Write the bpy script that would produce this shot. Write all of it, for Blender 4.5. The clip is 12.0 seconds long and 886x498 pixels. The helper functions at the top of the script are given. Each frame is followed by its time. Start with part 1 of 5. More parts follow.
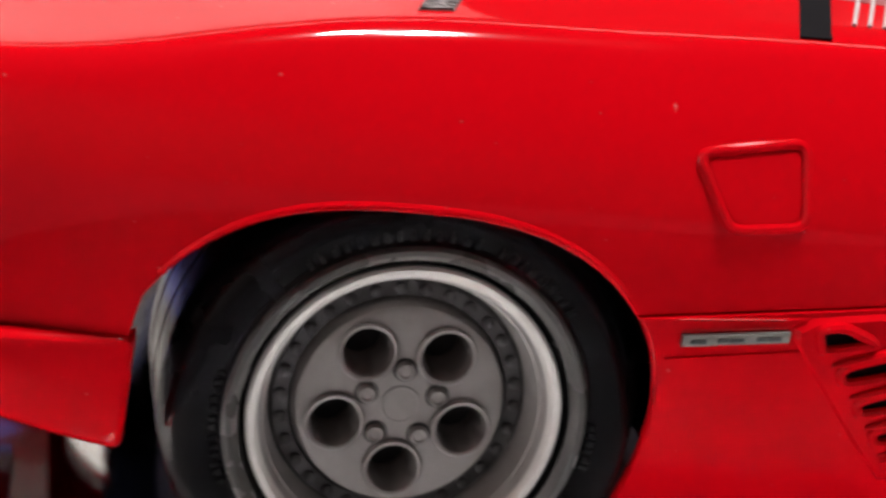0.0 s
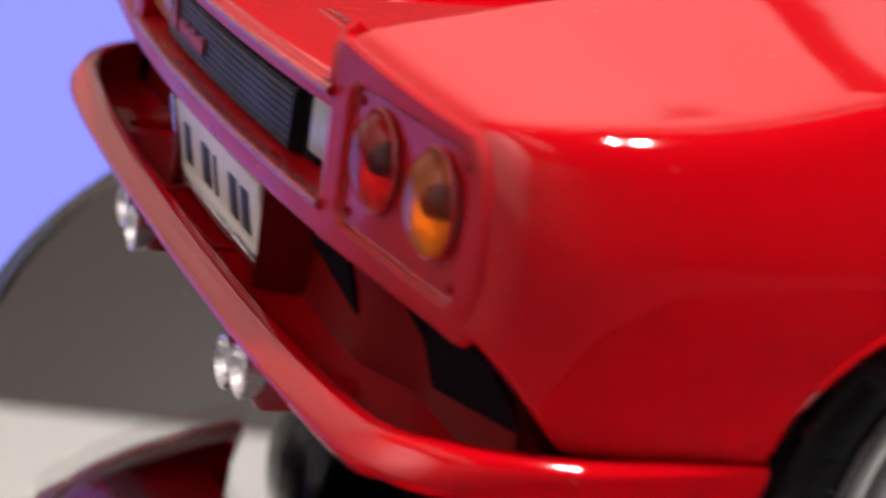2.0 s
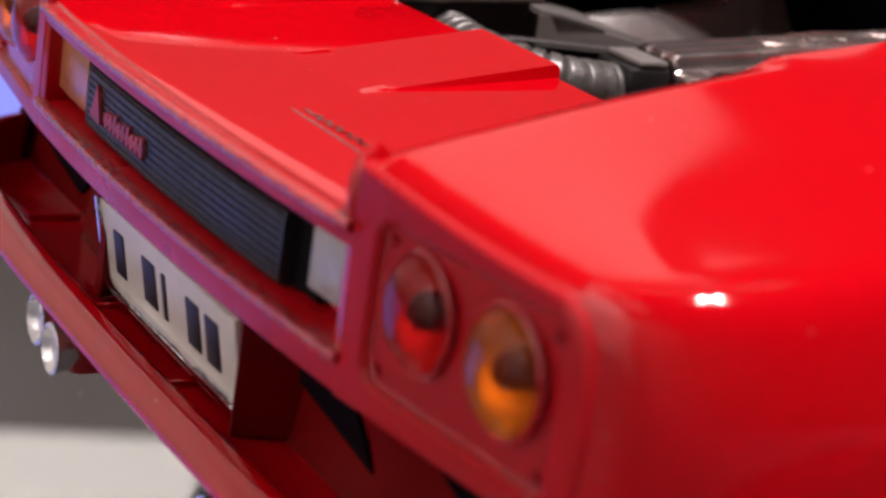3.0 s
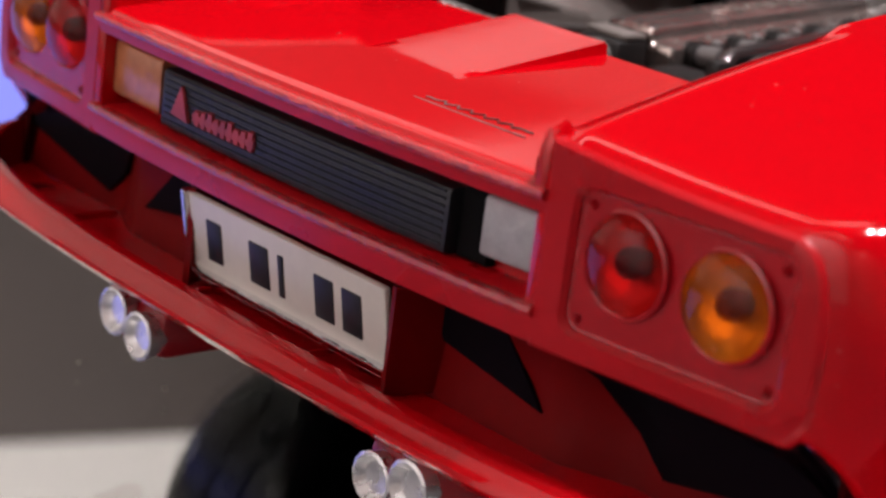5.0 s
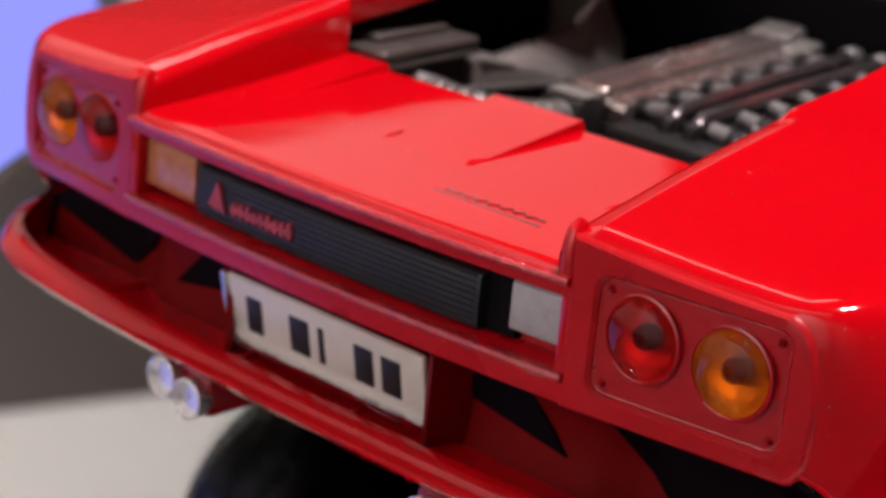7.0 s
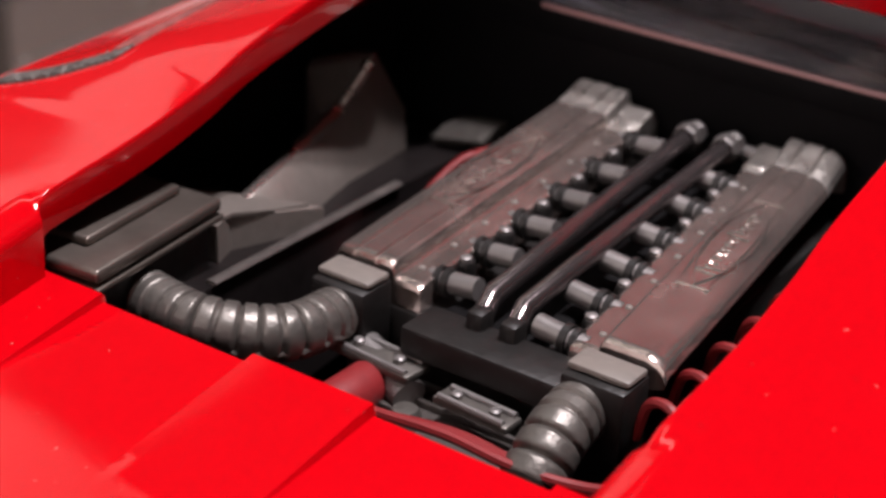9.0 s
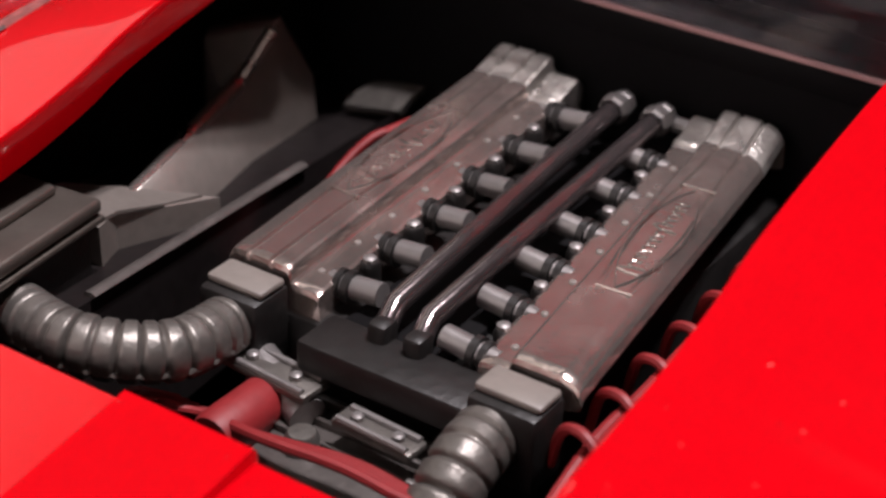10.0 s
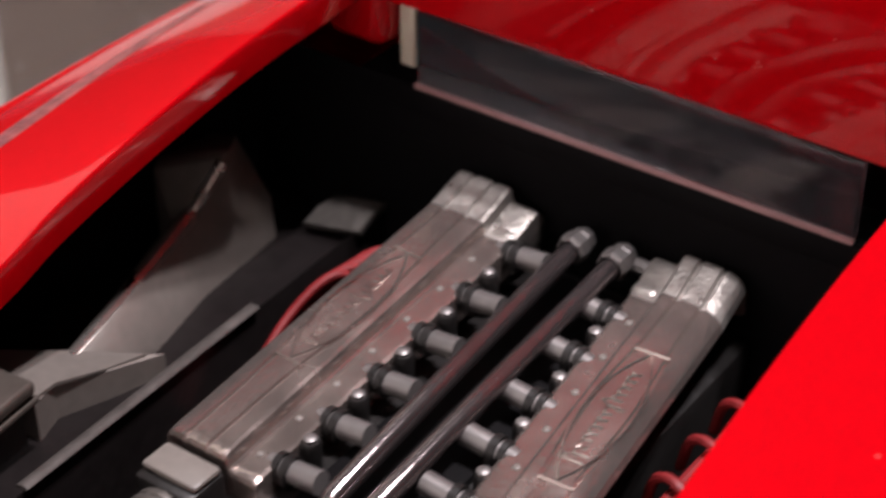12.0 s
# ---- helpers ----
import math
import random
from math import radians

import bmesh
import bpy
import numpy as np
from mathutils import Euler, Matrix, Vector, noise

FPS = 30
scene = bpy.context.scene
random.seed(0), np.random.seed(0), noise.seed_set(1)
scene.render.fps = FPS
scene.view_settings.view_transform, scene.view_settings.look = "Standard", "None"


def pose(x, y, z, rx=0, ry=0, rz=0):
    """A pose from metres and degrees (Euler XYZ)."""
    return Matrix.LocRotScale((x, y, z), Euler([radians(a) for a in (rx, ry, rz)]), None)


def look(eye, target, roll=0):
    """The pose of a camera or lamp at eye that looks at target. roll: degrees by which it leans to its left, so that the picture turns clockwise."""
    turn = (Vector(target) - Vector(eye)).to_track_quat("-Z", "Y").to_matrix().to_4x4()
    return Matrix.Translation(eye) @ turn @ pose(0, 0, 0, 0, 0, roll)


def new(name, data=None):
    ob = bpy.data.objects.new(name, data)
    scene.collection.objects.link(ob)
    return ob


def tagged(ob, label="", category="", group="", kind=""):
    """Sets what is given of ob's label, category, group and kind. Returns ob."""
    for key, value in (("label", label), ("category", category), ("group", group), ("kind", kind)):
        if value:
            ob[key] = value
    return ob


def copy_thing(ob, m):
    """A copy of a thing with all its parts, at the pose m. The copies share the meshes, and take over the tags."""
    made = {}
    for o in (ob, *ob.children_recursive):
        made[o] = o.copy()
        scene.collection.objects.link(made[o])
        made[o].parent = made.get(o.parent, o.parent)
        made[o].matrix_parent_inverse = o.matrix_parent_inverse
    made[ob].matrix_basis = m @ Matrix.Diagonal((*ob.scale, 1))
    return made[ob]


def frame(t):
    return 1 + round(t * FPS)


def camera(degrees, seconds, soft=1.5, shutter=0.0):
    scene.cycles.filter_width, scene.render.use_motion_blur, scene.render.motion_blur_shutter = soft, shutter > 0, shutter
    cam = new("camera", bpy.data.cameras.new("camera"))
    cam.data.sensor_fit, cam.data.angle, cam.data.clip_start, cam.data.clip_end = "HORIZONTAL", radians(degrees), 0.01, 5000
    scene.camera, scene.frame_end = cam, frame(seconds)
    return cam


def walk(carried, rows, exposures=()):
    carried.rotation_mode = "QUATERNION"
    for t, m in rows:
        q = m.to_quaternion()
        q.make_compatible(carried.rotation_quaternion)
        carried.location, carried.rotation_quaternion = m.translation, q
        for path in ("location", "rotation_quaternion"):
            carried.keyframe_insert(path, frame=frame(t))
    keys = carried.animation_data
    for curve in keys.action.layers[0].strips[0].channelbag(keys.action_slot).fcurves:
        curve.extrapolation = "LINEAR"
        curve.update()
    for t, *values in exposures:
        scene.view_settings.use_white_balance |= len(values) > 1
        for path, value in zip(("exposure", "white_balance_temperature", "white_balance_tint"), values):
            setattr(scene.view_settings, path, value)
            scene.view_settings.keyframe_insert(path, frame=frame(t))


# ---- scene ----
# PATH
LENS = 26.23
PATH = (
    (0.0, (0.17860, -0.02969, 0.07577), (0.06760, -0.00327, 0.03862), 8.34),
    (0.5, (0.17547, -0.04306, 0.07431), (0.06442, -0.01468, 0.03876), 8.40),
    (0.7, (0.17246, -0.04916, 0.07433), (0.06205, -0.01924, 0.03808), 8.53),
    (1.0, (0.16781, -0.05771, 0.07438), (0.05812, -0.02465, 0.03867), 8.85),
    (1.2, (0.16581, -0.06214, 0.07271), (0.05661, -0.02728, 0.03721), 8.99),
    (1.5, (0.16092, -0.06917, 0.06953), (0.05282, -0.03028, 0.03484), 9.20),
    (2.0, (0.14008, -0.08500, 0.06940), (0.03604, -0.03761, 0.03292), 9.02),
    (2.2, (0.13119, -0.08856, 0.06927), (0.02745, -0.04082, 0.03240), 8.14),
    (2.5, (0.12086, -0.09044, 0.06912), (0.02117, -0.03610, 0.03026), 8.12),
    (2.7, (0.11682, -0.09065, 0.06995), (0.01828, -0.03353, 0.03216), 8.22),
    (3.0, (0.11381, -0.09127, 0.07147), (0.01677, -0.03069, 0.03521), 8.55),
    (3.2, (0.11268, -0.09462, 0.07054), (0.01658, -0.03268, 0.03411), 8.37),
    (3.5, (0.11143, -0.10405, 0.06883), (0.01782, -0.03786, 0.03337), 8.21),
    (3.7, (0.11062, -0.10965, 0.06884), (0.01948, -0.03990, 0.03380), 8.28),
    (5.3, (0.10606, -0.12938, 0.07292), (0.02455, -0.04888, 0.03722), 7.10),
    (5.5, (0.10729, -0.13219, 0.07514), (0.02752, -0.05032, 0.03860), 6.80),
    (5.7, (0.10858, -0.13576, 0.07689), (0.02988, -0.05252, 0.04116), 6.63),
    (6.0, (0.10927, -0.14171, 0.07879), (0.03129, -0.05854, 0.04134), 6.34),
    (6.2, (0.10876, -0.14532, 0.08058), (0.03088, -0.06189, 0.04352), 6.13),
    (6.5, (0.10782, -0.14858, 0.08335), (0.02995, -0.06531, 0.04588), 5.67),
    (6.7, (0.10838, -0.14916, 0.08455), (0.03045, -0.06584, 0.04735), 5.44),
    (7.0, (0.10940, -0.14932, 0.08626), (0.03312, -0.06460, 0.04881), 5.38),
    (7.2, (0.10930, -0.14857, 0.08832), (0.03374, -0.06301, 0.05130), 5.12),
    (7.5, (0.10782, -0.14344, 0.09523), (0.03398, -0.05707, 0.05665), 4.43),
    (7.7, (0.10101, -0.13704, 0.10184), (0.02997, -0.04928, 0.06120), 4.23),
    (9.3, (0.06786, -0.09735, 0.11378), (0.00845, -0.01021, 0.05653), 2.12),
    (9.5, (0.06670, -0.09292, 0.11514), (0.00797, -0.00641, 0.05626), 1.99),
    (10.0, (0.06620, -0.08819, 0.11459), (0.00927, -0.00214, 0.05332), 1.78),
    (10.5, (0.06132, -0.08948, 0.12003), (0.00513, -0.00430, 0.05689), 1.60),
    (10.7, (0.06113, -0.08912, 0.12082), (0.00471, -0.00390, 0.05793), 1.49),
    (11.0, (0.06093, -0.08714, 0.12134), (0.00429, -0.00359, 0.05645), 1.15),
    (11.2, (0.05971, -0.08483, 0.12296), (0.00287, -0.00079, 0.05886), 1.17),
    (11.5, (0.05793, -0.08017, 0.12654), (0.00109, 0.00231, 0.06044), 0.84),
    (11.7, (0.05917, -0.07650, 0.12869), (0.00260, 0.00477, 0.06090), 0.62),
    (12.0, (0.06390, -0.07058, 0.13146), (0.00666, 0.00993, 0.06333), 0.17),
)
# END PATH
cam = camera(LENS, 12.0, 2.6, 0.35)
walk(cam, [(t, look(e, g, r)) for t, e, g, r in PATH])
cam.data.dof.use_dof = True
cam.data.dof.focus_distance = 0.138
cam.data.dof.aperture_fstop = 42.0

# ---------- light ----------
world = bpy.data.worlds.new("room_air")
scene.world = world
world.use_nodes = True
world.node_tree.nodes["Background"].inputs[0].default_value = (0.5, 0.55, 0.7, 1)
world.node_tree.nodes["Background"].inputs[1].default_value = 0.05


def area_lamp(name, eye, target, w, h, watts, colour):
    data = bpy.data.lights.new(name, "AREA")
    data.shape, data.size, data.size_y, data.energy, data.color = "RECTANGLE", w, h, watts, colour
    ob = new(name, data)
    ob.matrix_world = look(eye, target)
    return ob


area_lamp("ceiling_spot", (0.30, 0.25, 1.53), (0.05, 0.02, 0.0), 0.055, 0.055, 20.5, (1.0, 0.925, 0.97))
area_lamp("ceiling_spot", (0.22, 0.12, 1.53), (0.0, 0.0, 0.0), 0.055, 0.055, 20.5, (1.0, 0.925, 0.97))
# Added fill lamps, no known fitting: they brighten the west and south walls.
area_lamp("added_wall_fill", (-0.86, -0.05, 1.58), (-1.62, 0.12, 0.90), 2.0, 0.3, 13.5, (1.0, 0.96, 0.94))
area_lamp("added_wall_fill", (0.1, -0.90, 1.56), (0.1, -1.95, 1.20), 1.2, 0.3, 142.0, (1.0, 0.94, 0.97))

# ---------- materials ----------


def mat(name, colour, rough=0.5, metal=0.0, coat=0.0, spec=0.5, vary=0.06, scale=90.0, bump=0.0, bump_scale=400.0, rough_vary=0.1, fine=900.0, trans=0.0, ior=1.5, emit=None, power=0.0, dust=0.0):
    """Node material with variation in colour and gloss at two scales, fine relief, and light dust."""
    m = bpy.data.materials.new(name)
    m.use_nodes = True
    nt = m.node_tree
    b = nt.nodes["Principled BSDF"]
    co = nt.nodes.new("ShaderNodeTexCoord")
    big, small = nt.nodes.new("ShaderNodeTexNoise"), nt.nodes.new("ShaderNodeTexNoise")
    big.inputs["Scale"].default_value, small.inputs["Scale"].default_value = scale, fine
    big.inputs["Detail"].default_value, small.inputs["Detail"].default_value = 5, 3
    nt.links.new(co.outputs["Object"], big.inputs["Vector"])
    nt.links.new(co.outputs["Object"], small.inputs["Vector"])
    mix = nt.nodes.new("ShaderNodeMath")
    mix.operation = "ADD"
    nt.links.new(big.outputs["Fac"], mix.inputs[0])
    nt.links.new(small.outputs["Fac"], mix.inputs[1])
    ramp = nt.nodes.new("ShaderNodeMapRange")
    ramp.inputs["From Min"].default_value, ramp.inputs["From Max"].default_value = 0.6, 1.4
    ramp.inputs["To Min"].default_value, ramp.inputs["To Max"].default_value = 1 - vary, 1 + vary
    nt.links.new(mix.outputs[0], ramp.inputs["Value"])
    hue = nt.nodes.new("ShaderNodeHueSaturation")
    hue.inputs["Color"].default_value = (*colour, 1)
    nt.links.new(ramp.outputs["Result"], hue.inputs["Value"])
    colour_out = hue.outputs["Color"]
    if dust:
        sp = nt.nodes.new("ShaderNodeTexNoise")
        sp.inputs["Scale"].default_value, sp.inputs["Detail"].default_value = 1500, 1
        nt.links.new(co.outputs["Object"], sp.inputs["Vector"])
        cut = nt.nodes.new("ShaderNodeMapRange")
        cut.inputs["From Min"].default_value, cut.inputs["From Max"].default_value = 0.775, 0.85
        cut.inputs["To Max"].default_value = dust
        nt.links.new(sp.outputs["Fac"], cut.inputs["Value"])
        mx = nt.nodes.new("ShaderNodeMixRGB")
        mx.inputs[2].default_value = (0.75, 0.55, 0.5, 1)
        nt.links.new(cut.outputs["Result"], mx.inputs[0])
        nt.links.new(colour_out, mx.inputs[1])
        colour_out = mx.outputs[0]
    nt.links.new(colour_out, b.inputs["Base Color"])
    rr = nt.nodes.new("ShaderNodeMapRange")
    rr.inputs["From Min"].default_value, rr.inputs["From Max"].default_value = 0.3, 0.7
    rr.inputs["To Min"].default_value, rr.inputs["To Max"].default_value = rough * (1 - rough_vary), min(1, rough * (1 + rough_vary))
    nt.links.new(big.outputs["Fac"], rr.inputs["Value"])
    nt.links.new(rr.outputs["Result"], b.inputs["Roughness"])
    b.inputs["Metallic"].default_value = metal
    b.inputs["Specular IOR Level"].default_value = spec
    b.inputs["Coat Weight"].default_value = coat
    b.inputs["Coat Roughness"].default_value = 0.04
    b.inputs["Transmission Weight"].default_value = trans
    b.inputs["IOR"].default_value = ior
    if emit:
        b.inputs["Emission Color"].default_value = (*emit, 1)
        b.inputs["Emission Strength"].default_value = power
    if bump:
        bn = nt.nodes.new("ShaderNodeTexNoise")
        bn.inputs["Scale"].default_value, bn.inputs["Detail"].default_value = bump_scale, 4
        nt.links.new(co.outputs["Object"], bn.inputs["Vector"])
        bp = nt.nodes.new("ShaderNodeBump")
        bp.inputs["Strength"].default_value, bp.inputs["Distance"].default_value = bump, 0.0005
        nt.links.new(bn.outputs["Fac"], bp.inputs["Height"])
        nt.links.new(bp.outputs["Normal"], b.inputs["Normal"])
    return m


red = mat("red_paint", (0.50, 0.0010, 0.0048), 0.06, coat=0.22, spec=0.4, vary=0.04, scale=60, bump=0.035, bump_scale=130, rough_vary=0.3, dust=0.25)
red_wavy = mat("uneven_red_paint", (0.46, 0.004, 0.010), 0.09, coat=0.7, spec=0.7, vary=0.08, scale=300, bump=1.0, bump_scale=1500, rough_vary=0.3)
tail_red = mat("tail_red_paint", (0.45, 0.003, 0.008), 0.32, coat=0.05, spec=0.3, vary=0.06, scale=90, bump=0.06, bump_scale=300, rough_vary=0.3)
maroon = mat("dark_red_plastic", (0.22, 0.006, 0.01), 0.25, vary=0.1)
black = mat("black_plastic", (0.010, 0.009, 0.010), 0.5, vary=0.3, bump=0.15)
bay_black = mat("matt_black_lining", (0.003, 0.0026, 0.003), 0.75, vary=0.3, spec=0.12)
rubber = mat("black_rubber", (0.014, 0.015, 0.018), 0.42, vary=0.25, scale=120, bump=0.25, bump_scale=900, rough_vary=0.25)
tyre_rubber = mat("tyre_rubber", (0.004, 0.004, 0.005), 0.24, spec=0.32, vary=0.25, scale=140, bump=0.06, bump_scale=1200, rough_vary=0.3)
# Slightly lighter than the tyre, for the raised bars.
relief_rubber = mat("lighter_tyre_relief", (0.010, 0.010, 0.011), 0.34, vary=0.3, scale=300)
# Tyre rubber made grey: the bead's bright sheen is put into the colour.
bead_sheen = mat("rubber_greyed_for_sheen", (0.085, 0.085, 0.080), 0.28, vary=0.15, scale=140, spec=0.7, bump=0.06, bump_scale=1200, rough_vary=0.3)
engine_grey = mat("engine_grey_plastic", (0.42, 0.345, 0.315), 0.22, metal=0.85, coat=0.0, vary=0.12, scale=220, bump=0.06, bump_scale=1300, rough_vary=0.3)
engine_dark = mat("engine_dark_plastic", (0.012, 0.0105, 0.010), 0.46, metal=0.2, vary=0.25, scale=150, bump=0.25, bump_scale=700)
engine_cast = mat("rough_cast_silver", (0.36, 0.335, 0.31), 0.36, metal=0.75, vary=0.2, scale=700, bump=0.25, bump_scale=2600, rough_vary=0.3)
box_grey = mat("air_box_grey_plastic", (0.15, 0.126, 0.11), 0.36, metal=0.7, vary=0.14, scale=160, bump=0.08, bump_scale=1600, rough_vary=0.2)
rail_metal = mat("dark_rail_metal", (0.22, 0.185, 0.185), 0.15, metal=0.9, vary=0.15, bump=0.1, bump_scale=700)
tray_black = mat("glossy_black_moulding", (0.010, 0.008, 0.008), 0.32, vary=0.3, spec=0.4, bump=0.1, bump_scale=600)
rim_barrel = mat("rim_barrel_grey", (0.50, 0.48, 0.455), 0.32, metal=0.45, vary=0.1, bump=0.1, bump_scale=500)
pipe_metal = mat("dull_pipe_metal", (0.21, 0.195, 0.19), 0.42, metal=0.6, vary=0.15, bump=0.15, bump_scale=700)
rim_silver = mat("rim_silver", (0.84, 0.83, 0.78), 0.32, metal=0.2, vary=0.08, bump=0.08, bump_scale=500)
rim_grey = mat("rim_grey_paint", (0.28, 0.262, 0.25), 0.34, metal=0.25, vary=0.08, bump=0.1, bump_scale=900)
rim_dark = mat("rim_dark_paint", (0.05, 0.047, 0.047), 0.45, metal=0.2, vary=0.15, bump=0.15, bump_scale=900)
chrome = mat("worn_chrome", (0.80, 0.80, 0.82), 0.10, metal=1.0, vary=0.06, bump=0.5, bump_scale=350, rough_vary=0.5)
silver = mat("silver_foil", (0.24, 0.23, 0.21), 0.35, metal=0.6, vary=0.2)
ink = mat("black_ink", (0.012, 0.011, 0.012), 0.5, vary=0.2)
plate_white = mat("plate_cream", (0.68, 0.63, 0.56), 0.35, vary=0.05, scale=150)
logo_red = mat("worn_red_print", (0.36, 0.035, 0.04), 0.45, vary=0.35, scale=500)
lens_red = mat("clear_red_lens", (0.80, 0.012, 0.012), 0.03, trans=1.0, ior=1.3, vary=0.04, bump=0.06, bump_scale=500)
lens_amber = mat("clear_amber_lens", (0.9, 0.19, 0.004), 0.03, trans=1.0, ior=1.3, vary=0.05, bump=0.06, bump_scale=500)
red_bowl = mat("red_reflector", (0.78, 0.38, 0.33), 0.25, metal=0.3, vary=0.12, scale=300, bump=0.4, bump_scale=600)
tip_chrome = mat("rough_chrome", (0.80, 0.79, 0.78), 0.28, metal=0.75, vary=0.15, scale=300, bump=0.5, bump_scale=500)
reflector = mat("bright_reflector", (0.85, 0.74, 0.66), 0.25, metal=0.5, vary=0.12, scale=300, bump=0.4, bump_scale=600)
lamp_tray = mat("dark_red_reflector", (0.42, 0.008, 0.014), 0.12, vary=0.1)
bulb_red = mat("dark_red_bulb", (0.10, 0.004, 0.012), 0.3, vary=0.2)
bulb_dark = mat("dark_bulb", (0.17, 0.045, 0.006), 0.3, vary=0.2)
clear_lamp = mat("clear_ribbed_lamp", (0.42, 0.41, 0.42), 0.18, vary=0.15, scale=400, bump=0.5, bump_scale=500)
amber_pale = mat("pale_amber_lamp", (0.50, 0.175, 0.075), 0.22, vary=0.25, scale=200, bump=0.3, bump_scale=500)
window_glass = mat("clear_plastic", (0.62, 0.60, 0.66), 0.04, trans=0.97, ior=1.45, vary=0.01)
edge_pink = mat("pane_edge", (0.42, 0.24, 0.24), 0.3, vary=0.1)
cream = mat("cream_plastic", (0.66, 0.60, 0.48), 0.4)
pale_trim = mat("pale_plastic", (0.50, 0.48, 0.45), 0.35)
mesh_grey = mat("grey_mesh", (0.13, 0.115, 0.105), 0.42, metal=0.4, vary=0.4, scale=900, bump=0.6, bump_scale=1600)
mesh_pink = mat("speckled_red_mesh", (0.30, 0.085, 0.078), 0.4, metal=0.2, vary=0.5, scale=900, bump=0.6, bump_scale=1600)
wire_red = mat("red_wire", (0.20, 0.011, 0.013), 0.55, vary=0.15, bump=0.2)
block_pale = mat("pale_grey_plastic", (0.17, 0.15, 0.135), 0.4, vary=0.12, scale=200, bump=0.2, bump_scale=700)
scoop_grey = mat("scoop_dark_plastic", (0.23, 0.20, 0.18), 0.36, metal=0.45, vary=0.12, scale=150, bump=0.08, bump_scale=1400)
gear_grey = mat("gearbox_grey_plastic", (0.10, 0.088, 0.082), 0.4, metal=0.4, vary=0.25, scale=250, bump=0.25, bump_scale=900)
# Lighter than the scoop: holds the highlight along its ridge.
ridge_highlight = mat("ridge_highlight_metal", (0.40, 0.36, 0.33), 0.28, metal=0.85, vary=0.2, scale=160, bump=0.08, bump_scale=900)
coil_dark = mat("glossy_black_coil", (0.02, 0.018, 0.016), 0.12, metal=0.6, vary=0.2, bump=0.5, bump_scale=500)
hose_grey = mat("ribbed_hose_grey", (0.15, 0.137, 0.125), 0.42, metal=0.65, vary=0.25, scale=250, bump=0.3, bump_scale=800)
mirror = mat("mirror_glass", (0.80, 0.80, 0.79), 0.012, metal=1.0, vary=0.01, rough_vary=0.2)
sheet_glass = mat("clear_sheet_glass", (0.97, 0.98, 0.97), 0.0, trans=1.0, ior=1.45, vary=0.0, rough_vary=0.0)
glass_edge = mat("dark_glass_edge", (0.05, 0.055, 0.05), 0.15, vary=0.1)
glow_violet = mat("glowing_violet_panel", (0.03, 0.03, 0.12), 0.5, vary=0.05, scale=3, emit=(0.24, 0.27, 1.0), power=0.95)
wood_brown = mat("dark_brown_panelling", (0.055, 0.038, 0.029), 0.55, vary=0.25, scale=3, bump=0.2, bump_scale=40)
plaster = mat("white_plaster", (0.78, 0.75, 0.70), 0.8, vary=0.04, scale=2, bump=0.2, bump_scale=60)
unseen_dark = mat("unseen_dark_plaster", (0.025, 0.02, 0.018), 0.8, vary=0.06, scale=2, bump=0.2, bump_scale=60)
dim_wall = mat("dim_plaster", (0.13, 0.11, 0.10), 0.8, vary=0.06, scale=2, bump=0.2, bump_scale=60)
dark_ceiling = mat("dark_ceiling_plaster", (0.09, 0.078, 0.072), 0.8, vary=0.06, scale=2, bump=0.2, bump_scale=60)
warm_wall = mat("warm_grey_plaster", (0.52, 0.48, 0.46), 0.8, vary=0.05, scale=2, bump=0.2, bump_scale=60)
# Body red again, with the shade of the tail recess put into the colour.
basin_shade_red = mat("shaded_red_plastic", (0.16, 0.0012, 0.002), 0.4, vary=0.08, spec=0.15, bump=0.05)
recess_shade_red = mat("deep_shaded_red_plastic", (0.045, 0.001, 0.0012), 0.6, vary=0.15, spec=0.03)
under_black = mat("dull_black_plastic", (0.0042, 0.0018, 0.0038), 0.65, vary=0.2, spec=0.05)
brown_door = mat("brown_carton", (0.22, 0.16, 0.12), 0.5, vary=0.12, scale=4, bump=0.1, bump_scale=40)
grey_card = mat("pale_grey_card", (0.30, 0.29, 0.27), 0.6, vary=0.05, scale=12)
floor_wood = mat("floor_boards", (0.13, 0.085, 0.055), 0.5, vary=0.25, scale=5, bump=0.2, bump_scale=50)
dust_pale = mat("pale_dust", (0.5, 0.46, 0.40), 0.8)
dark_cloth = mat("dark_table_top", (0.03, 0.03, 0.04), 0.5, vary=0.2, scale=30)

# ---------- the room: closed box round the table, lengths in metres ----------


def block(name, x0, x1, y0, y1, z0, z1, material, label, category, kind="structure", turn=0.0, bev=0.004):
    bm = bmesh.new()
    bmesh.ops.create_cube(bm, size=1.0)
    bmesh.ops.scale(bm, vec=(x1 - x0, y1 - y0, z1 - z0), verts=bm.verts)
    bmesh.ops.translate(bm, vec=(0, 0, (z1 - z0) / 2), verts=bm.verts)
    if bev:
        bmesh.ops.bevel(bm, geom=list(bm.edges), offset=bev, segments=2, affect="EDGES")
    me = bpy.data.meshes.new(name)
    bm.to_mesh(me)
    bm.free()
    me.materials.append(material)
    ob = new(name, me)
    ob.matrix_world = pose((x0 + x1) / 2, (y0 + y1) / 2, z0, 0, 0, turn)
    return tagged(ob, label, category, "", kind)


FLOOR, TOP, R = -0.76, 1.62, 2.2
block("floor", -2.6, 2.6, -2.6, 2.6, FLOOR - 0.1, FLOOR, floor_wood, "brown wooden floor of the room", "floor", bev=0)
